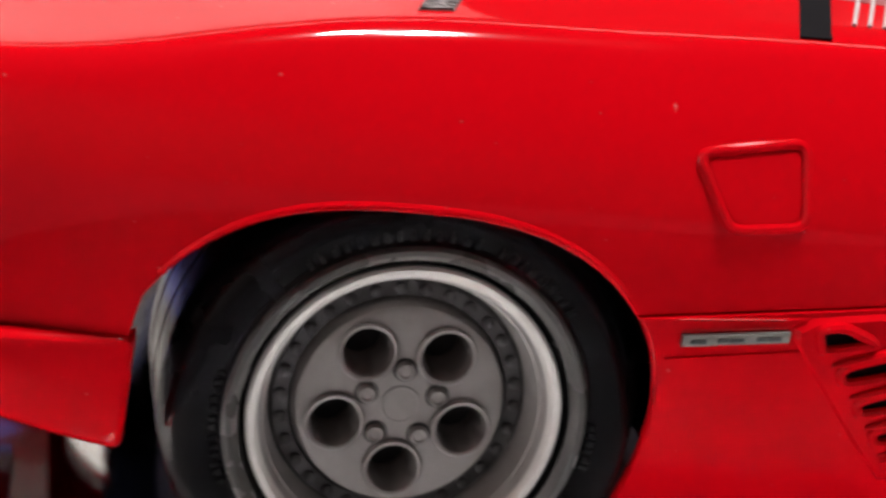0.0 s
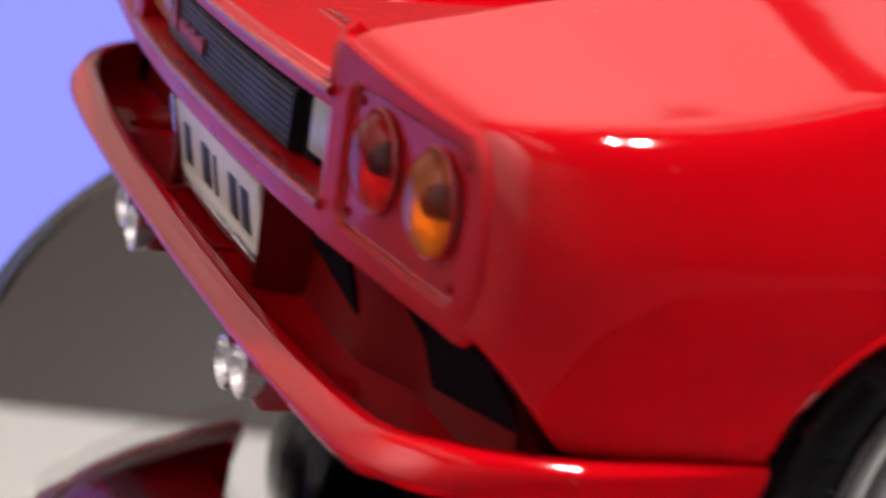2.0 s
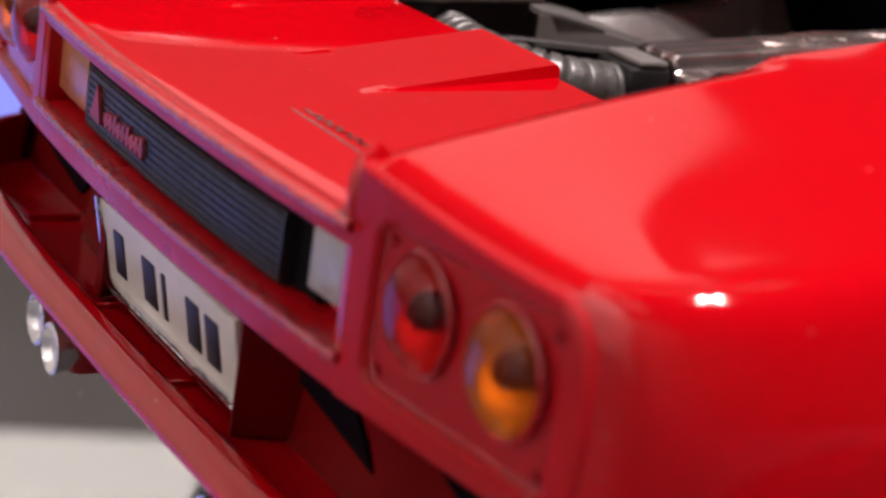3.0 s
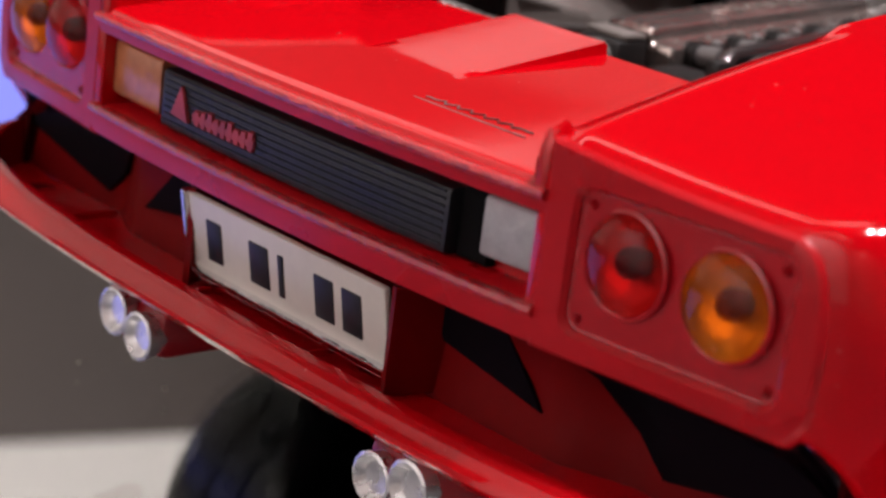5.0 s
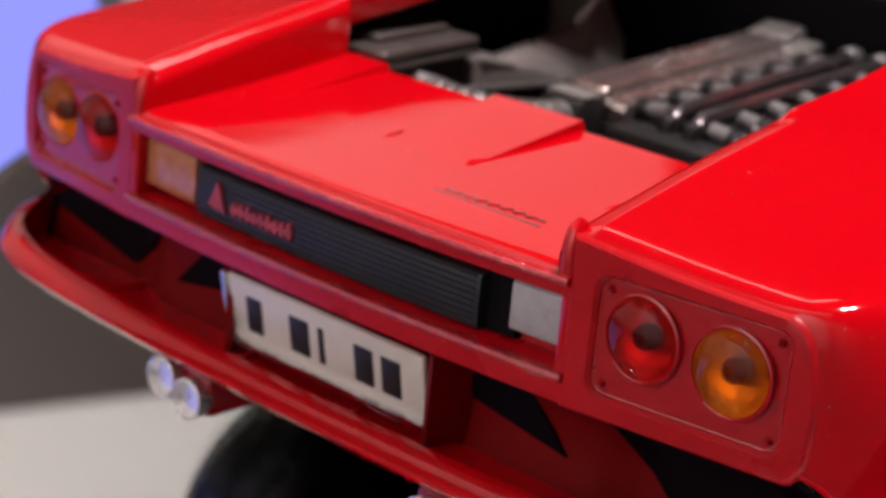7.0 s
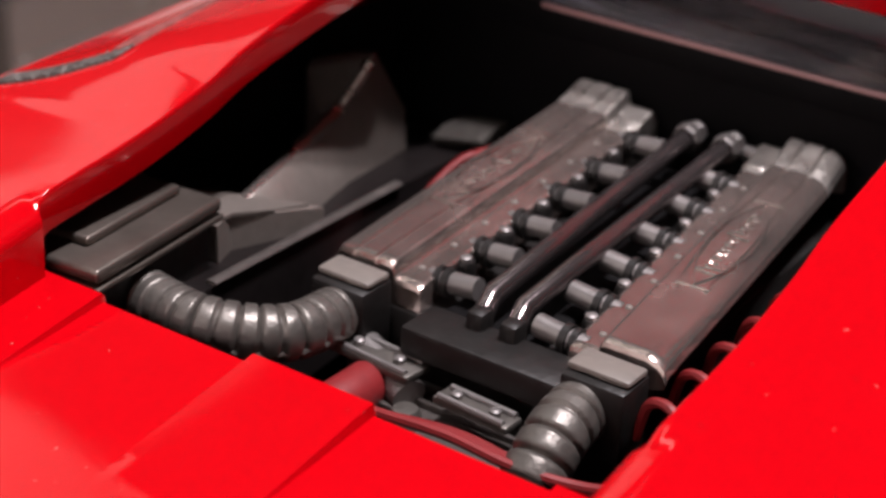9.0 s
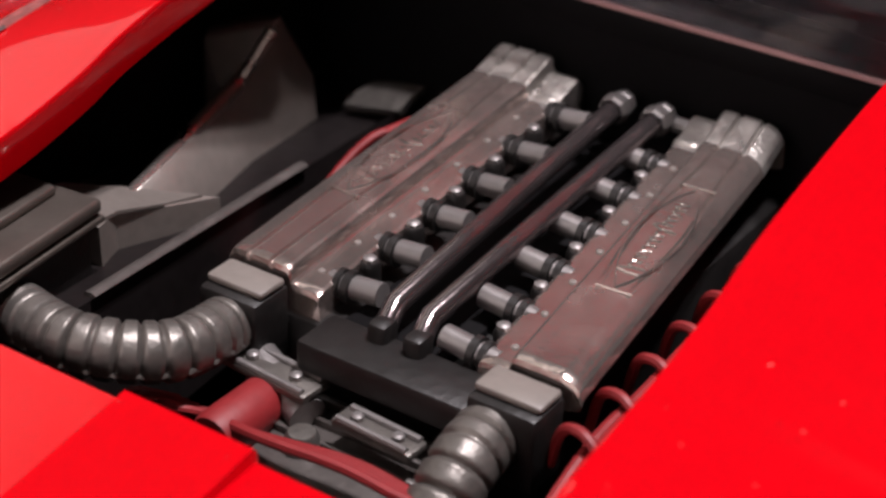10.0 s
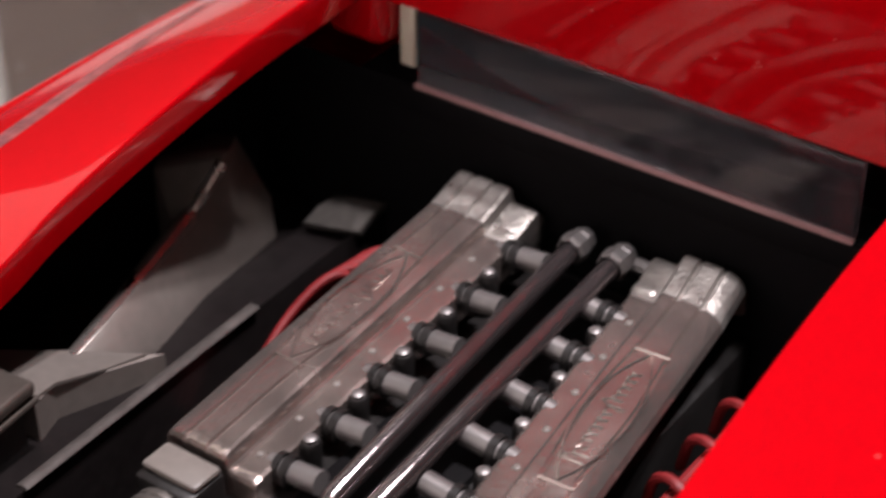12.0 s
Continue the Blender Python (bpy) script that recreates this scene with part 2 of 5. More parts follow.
block("ceiling", -2.6, 2.6, -2.6, 2.6, TOP, TOP + 0.1, dark_ceiling, "dark brown-grey plaster ceiling", "ceiling", bev=0)
# walls stand square to the direction of the long wall behind the car
W_AZ = radians(72)
WEST = 1.6
SPLIT, LOW, STEP, END, SLANT, CORNER, PANEL = 0.71, 0.92, 1.17, 0.26, 0.66, 1.12, -0.62
KNEE = (0.55, 1.13)


def wall_piece(name, k, x0, x1, z0, z1, material, label, category="wall", proud=0.0):
    a = W_AZ - k * math.pi / 2
    ob = block(name, x0, x1, -0.05 - proud, 0.05, 0, z1 - z0, material, label, category, bev=0)
    shift = (x0 + x1) / 2
    c = Vector((-math.sin(a), math.cos(a), 0)) * ((WEST if k == 0 else 2.05) + 0.05) + Vector((math.cos(a), math.sin(a), 0)) * shift
    ob.matrix_world = pose(c.x, c.y, z0, 0, 0, math.degrees(a))
    return ob


def wall_shape(name, outline, material, label):
    """A piece of the west wall, bounded by (along, height) points."""
    bm = bmesh.new()
    front, rear = [[bm.verts.new((u, y, z)) for u, z in outline] for y in (-0.05, 0.05)]
    bm.faces.new(front)
    bm.faces.new(rear[::-1])
    for i in range(len(front)):
        j = (i + 1) % len(front)
        bm.faces.new((front[j], front[i], rear[i], rear[j]))
    bmesh.ops.recalc_face_normals(bm, faces=bm.faces)
    me = bpy.data.meshes.new(name)
    bm.to_mesh(me)
    bm.free()
    me.materials.append(material)
    ob = new(name, me)
    ob.matrix_world = pose(-math.sin(W_AZ) * (WEST + 0.05), math.cos(W_AZ) * (WEST + 0.05), 0, 0, 0, math.degrees(W_AZ))
    return tagged(ob, label, "wall", "", "structure")


wall_shape("wall_west", [(-2.1, FLOOR), (PANEL, FLOOR), (PANEL, SPLIT), (CORNER, SPLIT), (CORNER, STEP), KNEE, (END, LOW), (SLANT, TOP), (-2.1, TOP)], plaster, "white plastered wall of the room")
# Unseen area, added and shaped for the dark part of the car's reflections.
wall_shape("added_dark_wall", [(CORNER, SPLIT), (2.1, SPLIT), (2.1, TOP), (SLANT, TOP), (END, LOW), KNEE, (CORNER, STEP)], unseen_dark, "unseen dark wall shape added to bound the reflections")
wall_piece("wall_panelling", 0, PANEL, 2.1, FLOOR, SPLIT, wood_brown, "dark brown panelling on the lower wall", "wall panelling", 0.01)
wall_piece("wall_north", 1, -2.1, 2.1, FLOOR, TOP, dim_wall, "dim brown-grey wall of the room")
wall_piece("wall_east", 2, -2.1, 2.1, FLOOR, TOP, dim_wall, "dim brown-grey wall of the room")
wall_piece("wall_south", 3, -2.1, 2.1, FLOOR, TOP, warm_wall, "pale warm grey wall of the room")

# table with a luminous violet top; the round mirror base lies on it
block("table", -0.80, 0.45, -0.45, 0.62, -0.045, -0.0105, dark_cloth, "dark table carrying the round mirror base", "table", "thing")
for x in (-0.55, 0.40):
    for y in (-0.40, 0.57):
        block("table_leg", x - 0.03, x + 0.03, y - 0.03, y + 0.03, FLOOR, -0.045, dark_cloth, "dark square table leg under the table", "table leg", "structure")
# panel and card lie edge to edge, askew to the car
EDGE = (-0.217, 0.098)
ASKEW = 144.1


def askew(name, s0, s1, t0, t1, z0, z1, material, label, category, bev):
    """A flat block along the edge line: s along it, t to its south-west."""
    c, s = math.cos(radians(ASKEW)), math.sin(radians(ASKEW))
    x, y = EDGE[0] + c * (s0 + s1) / 2 - s * (t0 + t1) / 2, EDGE[1] + s * (s0 + s1) / 2 + c * (t0 + t1) / 2
    return block(name, x - (s1 - s0) / 2, x + (s1 - s0) / 2, y - (t1 - t0) / 2, y + (t1 - t0) / 2, z0, z1, material, label, category, "thing", ASKEW, bev)


panel = askew("light_panel", -0.24, 0.42, 0.0, 0.20, -0.0105, -0.0073, dark_cloth, "glowing violet panel lying on the table", "light panel", 0.001)
glow = askew("diffuser", -0.239, 0.419, 0.001, 0.199, -0.0073, -0.0070, glow_violet, "", "", 0)
glow.parent = panel
glow.matrix_local = pose(0, 0, 0.0032)
askew("grey_card", -0.025, 0.26, -0.166, -0.006, -0.0105, -0.0075, grey_card, "flat pale grey card lying on the table", "card", 0.001)
block("base_foot", -0.01, 0.09, 0.12, 0.22, -0.0105, -0.0062, dark_cloth, "dark square foot under the mirror base", "foot", "thing")

SEG = 160


def turned(name, prof, material, parent, label=""):
    """A body of revolution about the upright axis, from (radius, height) in millimetres."""
    bm = bmesh.new()
    rings = [[bm.verts.new((r * math.cos(2 * math.pi * k / SEG) * 0.001, r * math.sin(2 * math.pi * k / SEG) * 0.001, h * 0.001)) for k in range(SEG)] for r, h in prof]
    for a, b in zip(rings, rings[1:]):
        for k in range(SEG):
            bm.faces.new((a[k], a[(k + 1) % SEG], b[(k + 1) % SEG], b[k]))
    bmesh.ops.remove_doubles(bm, verts=bm.verts, dist=0.000002)
    bmesh.ops.recalc_face_normals(bm, faces=bm.faces)
    me = bpy.data.meshes.new(name)
    bm.to_mesh(me)
    bm.free()
    me.materials.append(material)
    ob = new(name, me)
    ob.parent = parent
    return tagged(ob, label)


disc = tagged(new("mirror_base"), "round mirror base under the model car", "mirror base")
disc.location = (0.022, 0.131, -0.0062)
turned("mirror_face", [(0.0005, 3.0), (192.2, 3.0), (192.4, 2.6), (0.0005, 2.5)], mirror, disc)
sheet = turned("glass", [(0.0005, 6.0), (192.3, 6.0), (192.5, 5.85), (192.5, 3.2), (0.0005, 3.15)], sheet_glass, disc, "clear glass over the silvered back")
sheet.visible_shadow = False
turned("rim", [(192.6, 5.6), (193.6, 5.5), (194.4, 4.6), (194.4, 0.6), (193.7, 0.0), (0.0005, 0.0), (0.0005, 2.0), (192.6, 2.0), (192.6, 5.6)], glass_edge, disc, "dark edge of the glass")
bm = bmesh.new()
dust_rng = random.Random(11)
for k in range(46):
    a, rad = dust_rng.uniform(2.4, 4.4), 0.19 * math.sqrt(dust_rng.uniform(0.05, 0.95))
    m = Matrix.Translation((rad * math.cos(a), rad * math.sin(a), 0.0060)) @ Matrix.Rotation(dust_rng.uniform(0, 6.3), 4, "Z") @ Matrix.Diagonal((dust_rng.uniform(0.6, 2.2), 1, 0.6, 1))
    bmesh.ops.create_icosphere(bm, subdivisions=1, radius=dust_rng.uniform(0.00012, 0.0003), matrix=m)
me = bpy.data.meshes.new("dust")
bm.to_mesh(me)
bm.free()
me.materials.append(dust_pale)
dust = tagged(new("dust", me), "pale specks of dust on the mirror", "dust", "", "stuff")
dust.location = disc.location
block("brown_box", -0.40, -0.22, 0.312, 0.46, -0.0075, 0.21, brown_door, "tall brown carton standing on the table", "carton", "thing", bev=0.003)


# ---------- small tools; lengths in millimetres of the model ----------
MM = 0.001


def sm(y, ys, vs):
    """Smooth curve through the knots ys, vs."""
    ys, vs = list(ys), list(vs)
    if y <= ys[0]:
        return vs[0]
    if y >= ys[-1]:
        return vs[-1]
    k = max(i for i in range(len(ys) - 1) if ys[i] <= y)
    def slope(i):
        if i == 0 or i == len(ys) - 1:
            j = min(i, len(ys) - 2)
            return (vs[j + 1] - vs[j]) / (ys[j + 1] - ys[j])
        a = (vs[i] - vs[i - 1]) / (ys[i] - ys[i - 1])
        b = (vs[i + 1] - vs[i]) / (ys[i + 1] - ys[i])
        return 0.0 if a * b <= 0 else 2 * a * b / (a + b)
    h = ys[k + 1] - ys[k]
    u = (y - ys[k]) / h
    return ((1 + 2 * u) * (1 - u) ** 2 * vs[k] + u * (1 - u) ** 2 * h * slope(k)
            + u * u * (3 - 2 * u) * vs[k + 1] + u * u * (u - 1) * h * slope(k + 1))


def part(name, bm, material, parent, label="", sharp=35, flip=False):
    """Links a bmesh in millimetres as one mesh object under parent."""
    bmesh.ops.remove_doubles(bm, verts=bm.verts, dist=0.002)
    bmesh.ops.recalc_face_normals(bm, faces=bm.faces)
    if flip:
        bmesh.ops.reverse_faces(bm, faces=bm.faces)
    bmesh.ops.scale(bm, vec=(MM, MM, MM), verts=bm.verts)
    me = bpy.data.meshes.new(name)
    bm.to_mesh(me)
    bm.free()
    me.shade_smooth()
    me.set_sharp_from_angle(angle=radians(sharp))
    me.materials.append(material)
    ob = new(name, me)
    ob.parent = parent
    if label:
        tagged(ob, label)
    return ob


def box(bm, x0, x1, y0, y1, z0, z1, bev=0.3, seg=2, m=None):
    made = bmesh.ops.create_cube(bm, size=1.0)
    vs = made["verts"]
    for v in vs:
        v.co = Vector(((x0 + x1) / 2 + v.co.x * (x1 - x0), (y0 + y1) / 2 + v.co.y * (y1 - y0), (z0 + z1) / 2 + v.co.z * (z1 - z0)))
    if m is not None:
        bmesh.ops.transform(bm, matrix=m, verts=vs)
    if bev:
        es = list({e for v in vs for e in v.link_edges})
        bmesh.ops.bevel(bm, geom=es, offset=bev, segments=seg, profile=0.5, affect="EDGES")
    return bm


def tube(bm, pts, rad, seg=12, cap=True, squash=1.0, up=(0, 0, 1)):
    """A pipe through the points; rad a number or one for each point."""
    pts = [Vector(p) for p in pts]
    rads = rad if isinstance(rad, (list, tuple)) else [rad] * len(pts)
    rings, n0 = [], None
    for i, p in enumerate(pts):
        d = (pts[min(i + 1, len(pts) - 1)] - pts[max(i - 1, 0)]).normalized()
        if n0 is None:
            n0 = d.cross(Vector(up))
            if n0.length < 1e-3:
                n0 = d.cross(Vector((1, 0, 0)))
        n0 = (n0 - d * n0.dot(d)).normalized()
        b = d.cross(n0)
        rings.append([bm.verts.new(p + rads[i] * (math.cos(a) * n0 + squash * math.sin(a) * b))
                      for a in (2 * math.pi * k / seg for k in range(seg))])
    for a, b in zip(rings, rings[1:]):
        for k in range(seg):
            bm.faces.new((a[k], a[(k + 1) % seg], b[(k + 1) % seg], b[k]))
    if cap:
        bm.faces.new(rings[0])
        bm.faces.new(rings[-1])
    return bm


def curve_pts(ctrl, n=24):
    """Points on a smooth curve through the control points."""
    c = [Vector(p) for p in ctrl]
    c = [2 * c[0] - c[1]] + c + [2 * c[-1] - c[-2]]
    out = []
    for i in range(1, len(c) - 2):
        for k in range(n):
            t = k / n
            out.append(0.5 * (2 * c[i] + (c[i + 1] - c[i - 1]) * t + (2 * c[i - 1] - 5 * c[i] + 4 * c[i + 1] - c[i + 2]) * t * t
                              + (3 * c[i] - c[i - 1] - 3 * c[i + 1] + c[i + 2]) * t ** 3))
    return out + [c[-2]]


def lathe(bm, prof, centre, seg=64, axis="x", closed=False):
    """Turns a profile of (radius, height along the axis) round the axis through centre."""
    cx, cy, cz = centre
    rings = []
    for r, h in prof:
        ring = []
        for k in range(seg):
            a = 2 * math.pi * k / seg
            c, s = r * math.cos(a), r * math.sin(a)
            ring.append(bm.verts.new({"x": (cx + h, cy + c, cz + s), "y": (cx + c, cy + h, cz + s), "z": (cx + c, cy + s, cz + h)}[axis]))
        rings.append(ring)
    pairs = list(zip(rings, rings[1:])) + ([(rings[-1], rings[0])] if closed else [])
    for a, b in pairs:
        for k in range(seg):
            bm.faces.new((a[k], a[(k + 1) % seg], b[(k + 1) % seg], b[k]))
    if not closed:
        for ring, (r, h) in ((rings[0], prof[0]), (rings[-1], prof[-1])):
            if r < 0.6:
                bm.faces.new(ring)
    return bm


def grid(bm, rows):
    """A sheet through rows of points."""
    vs = [[bm.verts.new(p) for p in row] for row in rows]
    for a, b in zip(vs, vs[1:]):
        for k in range(len(a) - 1):
            bm.faces.new((a[k], a[k + 1], b[k + 1], b[k]))
    return bm


def thick(bm, d):
    """Gives the sheet a second skin d away, with closed edges."""
    bmesh.ops.recalc_face_normals(bm, faces=bm.faces)
    bmesh.ops.solidify(bm, geom=list(bm.faces), thickness=d)
    return bm


def rounded(x0, x1, z0, z1, r, n=5):
    """A rectangle with round corners, as (x, z) points."""
    out = []
    for cx, cz, a0 in ((x1 - r, z1 - r, 0), (x0 + r, z1 - r, 90), (x0 + r, z0 + r, 180), (x1 - r, z0 + r, 270)):
        for k in range(n + 1):
            a = radians(a0 + 90 * k / n)
            out.append((cx + r * math.cos(a), cz + r * math.sin(a)))
    return out


def ringed(bm, loops, place):
    """A flat face bounded by the first loop with holes along the others; place maps (u, v) into space. Returns the loops' vertices."""
    made, edges = [], []
    for loop in loops:
        vs = [bm.verts.new(place(u, v)) for u, v in loop]
        made.append(vs)
        edges += [bm.edges.new((a, b)) for a, b in zip(vs, vs[1:] + vs[:1])]
    bmesh.ops.triangle_fill(bm, edges=edges, use_beauty=True)
    return made


def strip(bm, a, b, closed=True):
    """Faces between two rows of vertices."""
    n = len(a)
    for k in range(n if closed else n - 1):
        bm.faces.new((a[k], a[(k + 1) % n], b[(k + 1) % n], b[k]))


def slab(bm, loops, place, back):
    """A plate with holes: front by place, rear by back, walls between."""
    f, r = ringed(bm, loops, place), ringed(bm, loops, back)
    for a, b in zip(f, r):
        strip(bm, a, b)
    return bm


# ---------- the model car ----------
car = tagged(new("model_car"), "glossy red plastic model sports car with open engine bay", "model car")

# Flank, shoulder and fender of one side; side = 1 right, -1 left.
SHOULDER = ((-42, -38, -26, -14, -7, 0, 12, 33, 60, 100, 147, 180, 203), (43.3, 44.2, 45.5, 47.7, 48.8, 49.4, 49.8, 50.5, 50.6, 48.0, 43.0, 34.0, 26.0))
HALF = ((-41.6, -40.6, -39, -36, -30, -20, 0, 30, 60, 110, 147, 180, 198, 204), (46.8, 48.6, 49.9, 51.2, 52.6, 53.3, 53.6, 53.7, 52.5, 51.0, 52.5, 48.0, 40.0, 30.0))
ARCH = (-2.6, 14.0, 21.0, 22.7, 2.6)


def arch_z(y):
    y0, z0, a, h, n = ARCH
    u = abs(y - y0) / (a if y < y0 else a + 1.0)
    return z0 + h * (1 - u ** n) ** (1 / n) if u < 1 else None


def flank_x(y, z):
    w = sm(y, *HALF)
    return w - (0.030 if z > 36 else 0.014) * (z - 36) ** 2 * min(1, w / 53)


def seam_z(y):
    return 30.0 + (y - 15.3) * 0.112


def low_z(y):
    """Lower edge of the painted flank above arch, bumper and sill."""
    if y < -34:
        return 25.4 + (-34 - y) * 0.86
    if y < -20.9:
        return 25.4
    if y <= 15.3:
        return max(25.4, arch_z(y))
    return seam_z(y) if y < 120 else max(12.0, 33 - (y - 120) * 0.3)


def inner_edge(y):
    """Inner edge of the fender's top: beside the deck and the engine bay."""
    return 26.2, sm(y, (-42, -40.8, -17.6, -5, 2.5, 7, 13.3, 20.5, 27, 34, 50), (44.4, 44.9, 50.0, 51.8, 53.6, 55.2, 56.7, 58.1, 59.1, 59.8, 60.6))


def tail_y(x):
    return -43.9 + 0.0016 * x * x


def crown(y, u):
    """Bulge of the buttress over the straight line from bay edge to shoulder."""
    return sm(y, (-6.0, -3.0, 4.5, 20, 38, 46), (0.0, 0.15, 1.0, 0.1, 0.0, 0.0)) * math.sin(math.pi * u ** 1.12) ** 1.3 - (0.25 * math.sin(math.pi * u) if y < -4 else 0)


def top_line(y, u, side=1):
    xi, zi = inner_edge(y)
    zs = sm(y, *SHOULDER)
    xs = flank_x(y, zs - 0.8) - 1.7
    return xi + (xs - xi) * u, zi + (zs - zi) * u ** 1.1 + crown(y, u) * (1.0 if side > 0 else 0.4)


def end_shift(x, y):
    """The rear end follows the curve of the tail."""
    return y + (tail_y(abs(x)) + 0.25 + 41.6) * max(0.0, min(1.0, (-35.0 - y) / 6.6))


def rim_cut(y):
    """How far the inner edge of the fender is bevelled, 0 to 1."""
    return max(0.0, min(1.0, (-15.5 - y) / 1.6))


def end_drop(y):
    """Rounding of the fender's rear edge."""
    return 0.9 * (1 - math.sqrt(1 - min(0.98, max(0.0, (-40.1 - y) / 1.5)) ** 2))


US = [0, 0.025, 0.05, 0.07, 0.078, 0.086, 0.12] + [0.12 + 0.88 * k / 12 for k in range(1, 13)]


def side_panel(bm, side):
    ys = []
    y = -41.6
    while y < 45.8:
        ys.append(y)
        y += 0.35 if y < -38 or 12 < y < 16 else (0.6 if -22 < y < -17 or -5 < y < 5 else 1.1)
    rows = []
    for y in ys:
        xi, zi = inner_edge(y)
        zs, zb = sm(y, *SHOULDER), low_z(y)
        xs = flank_x(y, zs - 0.8) - 1.7
        row = []
        for u in US:
            x, z = top_line(y, u, side)
            row.append((side * x, y, z - 0.42 * max(0.0, 1.5 - (x - xi)) * rim_cut(y)))
        p0, p1, p2 = Vector((xs, zs)), Vector((xs + 1.35, zs - 0.25)), Vector((flank_x(y, zs - 2.0), zs - 2.0))
        for k in range(1, 9):
            u = k / 8
            q = (1 - u) ** 2 * p0 + 2 * u * (1 - u) * p1 + u * u * p2
            row.append((side * q.x, y, q.y))
        for k in range(1, 19):
            z = zs - 2.0 + (zb - zs + 2.0) * k / 18
            row.append((side * flank_x(y, z), y, z))
        # rolled edge
        x, z = flank_x(y, zb), zb
        bead = 1.0 if -20.9 < y < 15.3 else 0.0
        row.append((side * (x + 0.12 * bead), y, z - 0.12))
        row.append((side * (x + 0.05 * bead - 0.1), y, z - 0.3))
        row.append((side * (x - 0.35), y, z - 0.42))
        row.append((side * (x - 0.9), y, z - 0.40))
        row.append((side * (x - 1.5), y, z - 0.1))
        row.append((side * (x - 1.6), y, z + 0.8))
        n = len(US) + 8
        row = [(p[0], p[1], p[2] - end_drop(y) * (1 if k < n else max(0.0, 1 - (k - n) / 4))) for k, p in enumerate(row)]
        rows.append([(p[0], end_shift(p[0], p[1]), p[2]) for p in row])
    rows.insert(0, [(p[0] * 0.992, p[1] + 0.1, p[2] - 0.6) for p in rows[0]])
    grid(bm, rows)
    # inner wall of the fender, down to the deck or the bay
    wall = []
    for y in ys:
        xi, zi = inner_edge(y)
        zi -= 0.63 * rim_cut(y) + end_drop(y)
        drop = zi - 40.2
        if y >= -16.6:
            wall.append([(side * (xi + d), y, zi - h) for d, h in ((0, 0), (-0.07, 0.05), (-0.12, 0.16), (-0.14, 0.5), (-0.10, 1.8), (0.05, 3.4))])
            continue
        wall.append([(side * xi, y, zi), (side * (xi - 0.5), y, zi - 0.2), (side * (xi - 0.85), y, zi - 0.45), (side * (xi - 1.05), y, zi - 0.8), (side * (xi - 1.1), y, zi - 1.3), (side * (xi - 0.9), y, zi - drop)])
    grid(bm, [[(p[0], end_shift(p[0], p[1]), p[2]) for p in row] for row in wall])
    return bm


for side in (1, -1):
    part("fender", side_panel(bmesh.new(), side), red, car)

# Sill below the seam, in front of the rear wheel
def arch_y(z):
    """Front edge of the wheel arch at a height."""
    y0, z0, a, h, n = ARCH
    v = max(0.0, (z - z0) / h)
    return y0 + (a + 1.0) * (1 - v ** n) ** (1 / n)


def sill_panel(bm, side):
    rows = []
    for k in range(20):
        v = k / 19
        row = []
        for i in range(40):
            s = (i / 39) ** 1.6
            z = 29.45 + (8.0 - 29.45) * v
            y = arch_y(z) + 0.05 + (126 - arch_y(z)) * s
            z += 0.112 * (min(y, 60) - 15.3) * (1 - v)
            row.append((side * (flank_x(y, z) + 0.22), y, z))
        p = Vector(row[0])
        rows.append([p + Vector((-side * 1.6, 0.3, 0)), p + Vector((-side * 0.7, -0.28, 0)), p + Vector((-side * 0.2, -0.2, 0))] + [Vector(q) for q in row])
    top = [q + Vector((-side * 0.45, 0, 0.10)) for q in rows[0]]
    back = [q + Vector((-side * 1.0, 0, 0.2)) for q in rows[0]]
    return grid(bm, [back, top] + rows)


for side in (1, -1):
    part("sill", sill_panel(bmesh.new(), side), red, car)

# Wheel housing: black liner behind the arch
def liner(bm, side, y0):
    prof = []
    for k in range(25):
        a = radians(26 + 102 * k / 24)
        prof.append((y0 + 23.5 * math.cos(a), 13 + 25.5 * math.sin(a)))
    rows = [[(side * x, y, z) for y, z in prof] for x in (49.0, 28.0)]
    grid(bm, rows)
    c = [bm.verts.new((side * 28.0, y, z)) for y, z in prof]
    bm.faces.new(c)
    return bm


for side in (1, -1):
    for y0 in (-1.5, 147.0):
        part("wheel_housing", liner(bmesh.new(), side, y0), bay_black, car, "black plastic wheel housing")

# Rear deck with raised wedges
def deck_z(y):
    return 41.3 + (y + 43) / 26.6 * 2.2


DECK_X = sorted([-26.0 + 52.0 * i / 48 for i in range(49)] + [s * (c + d) for s in (1, -1) for c in (5.35, 19.9) for d in (-0.07, 0.07)])


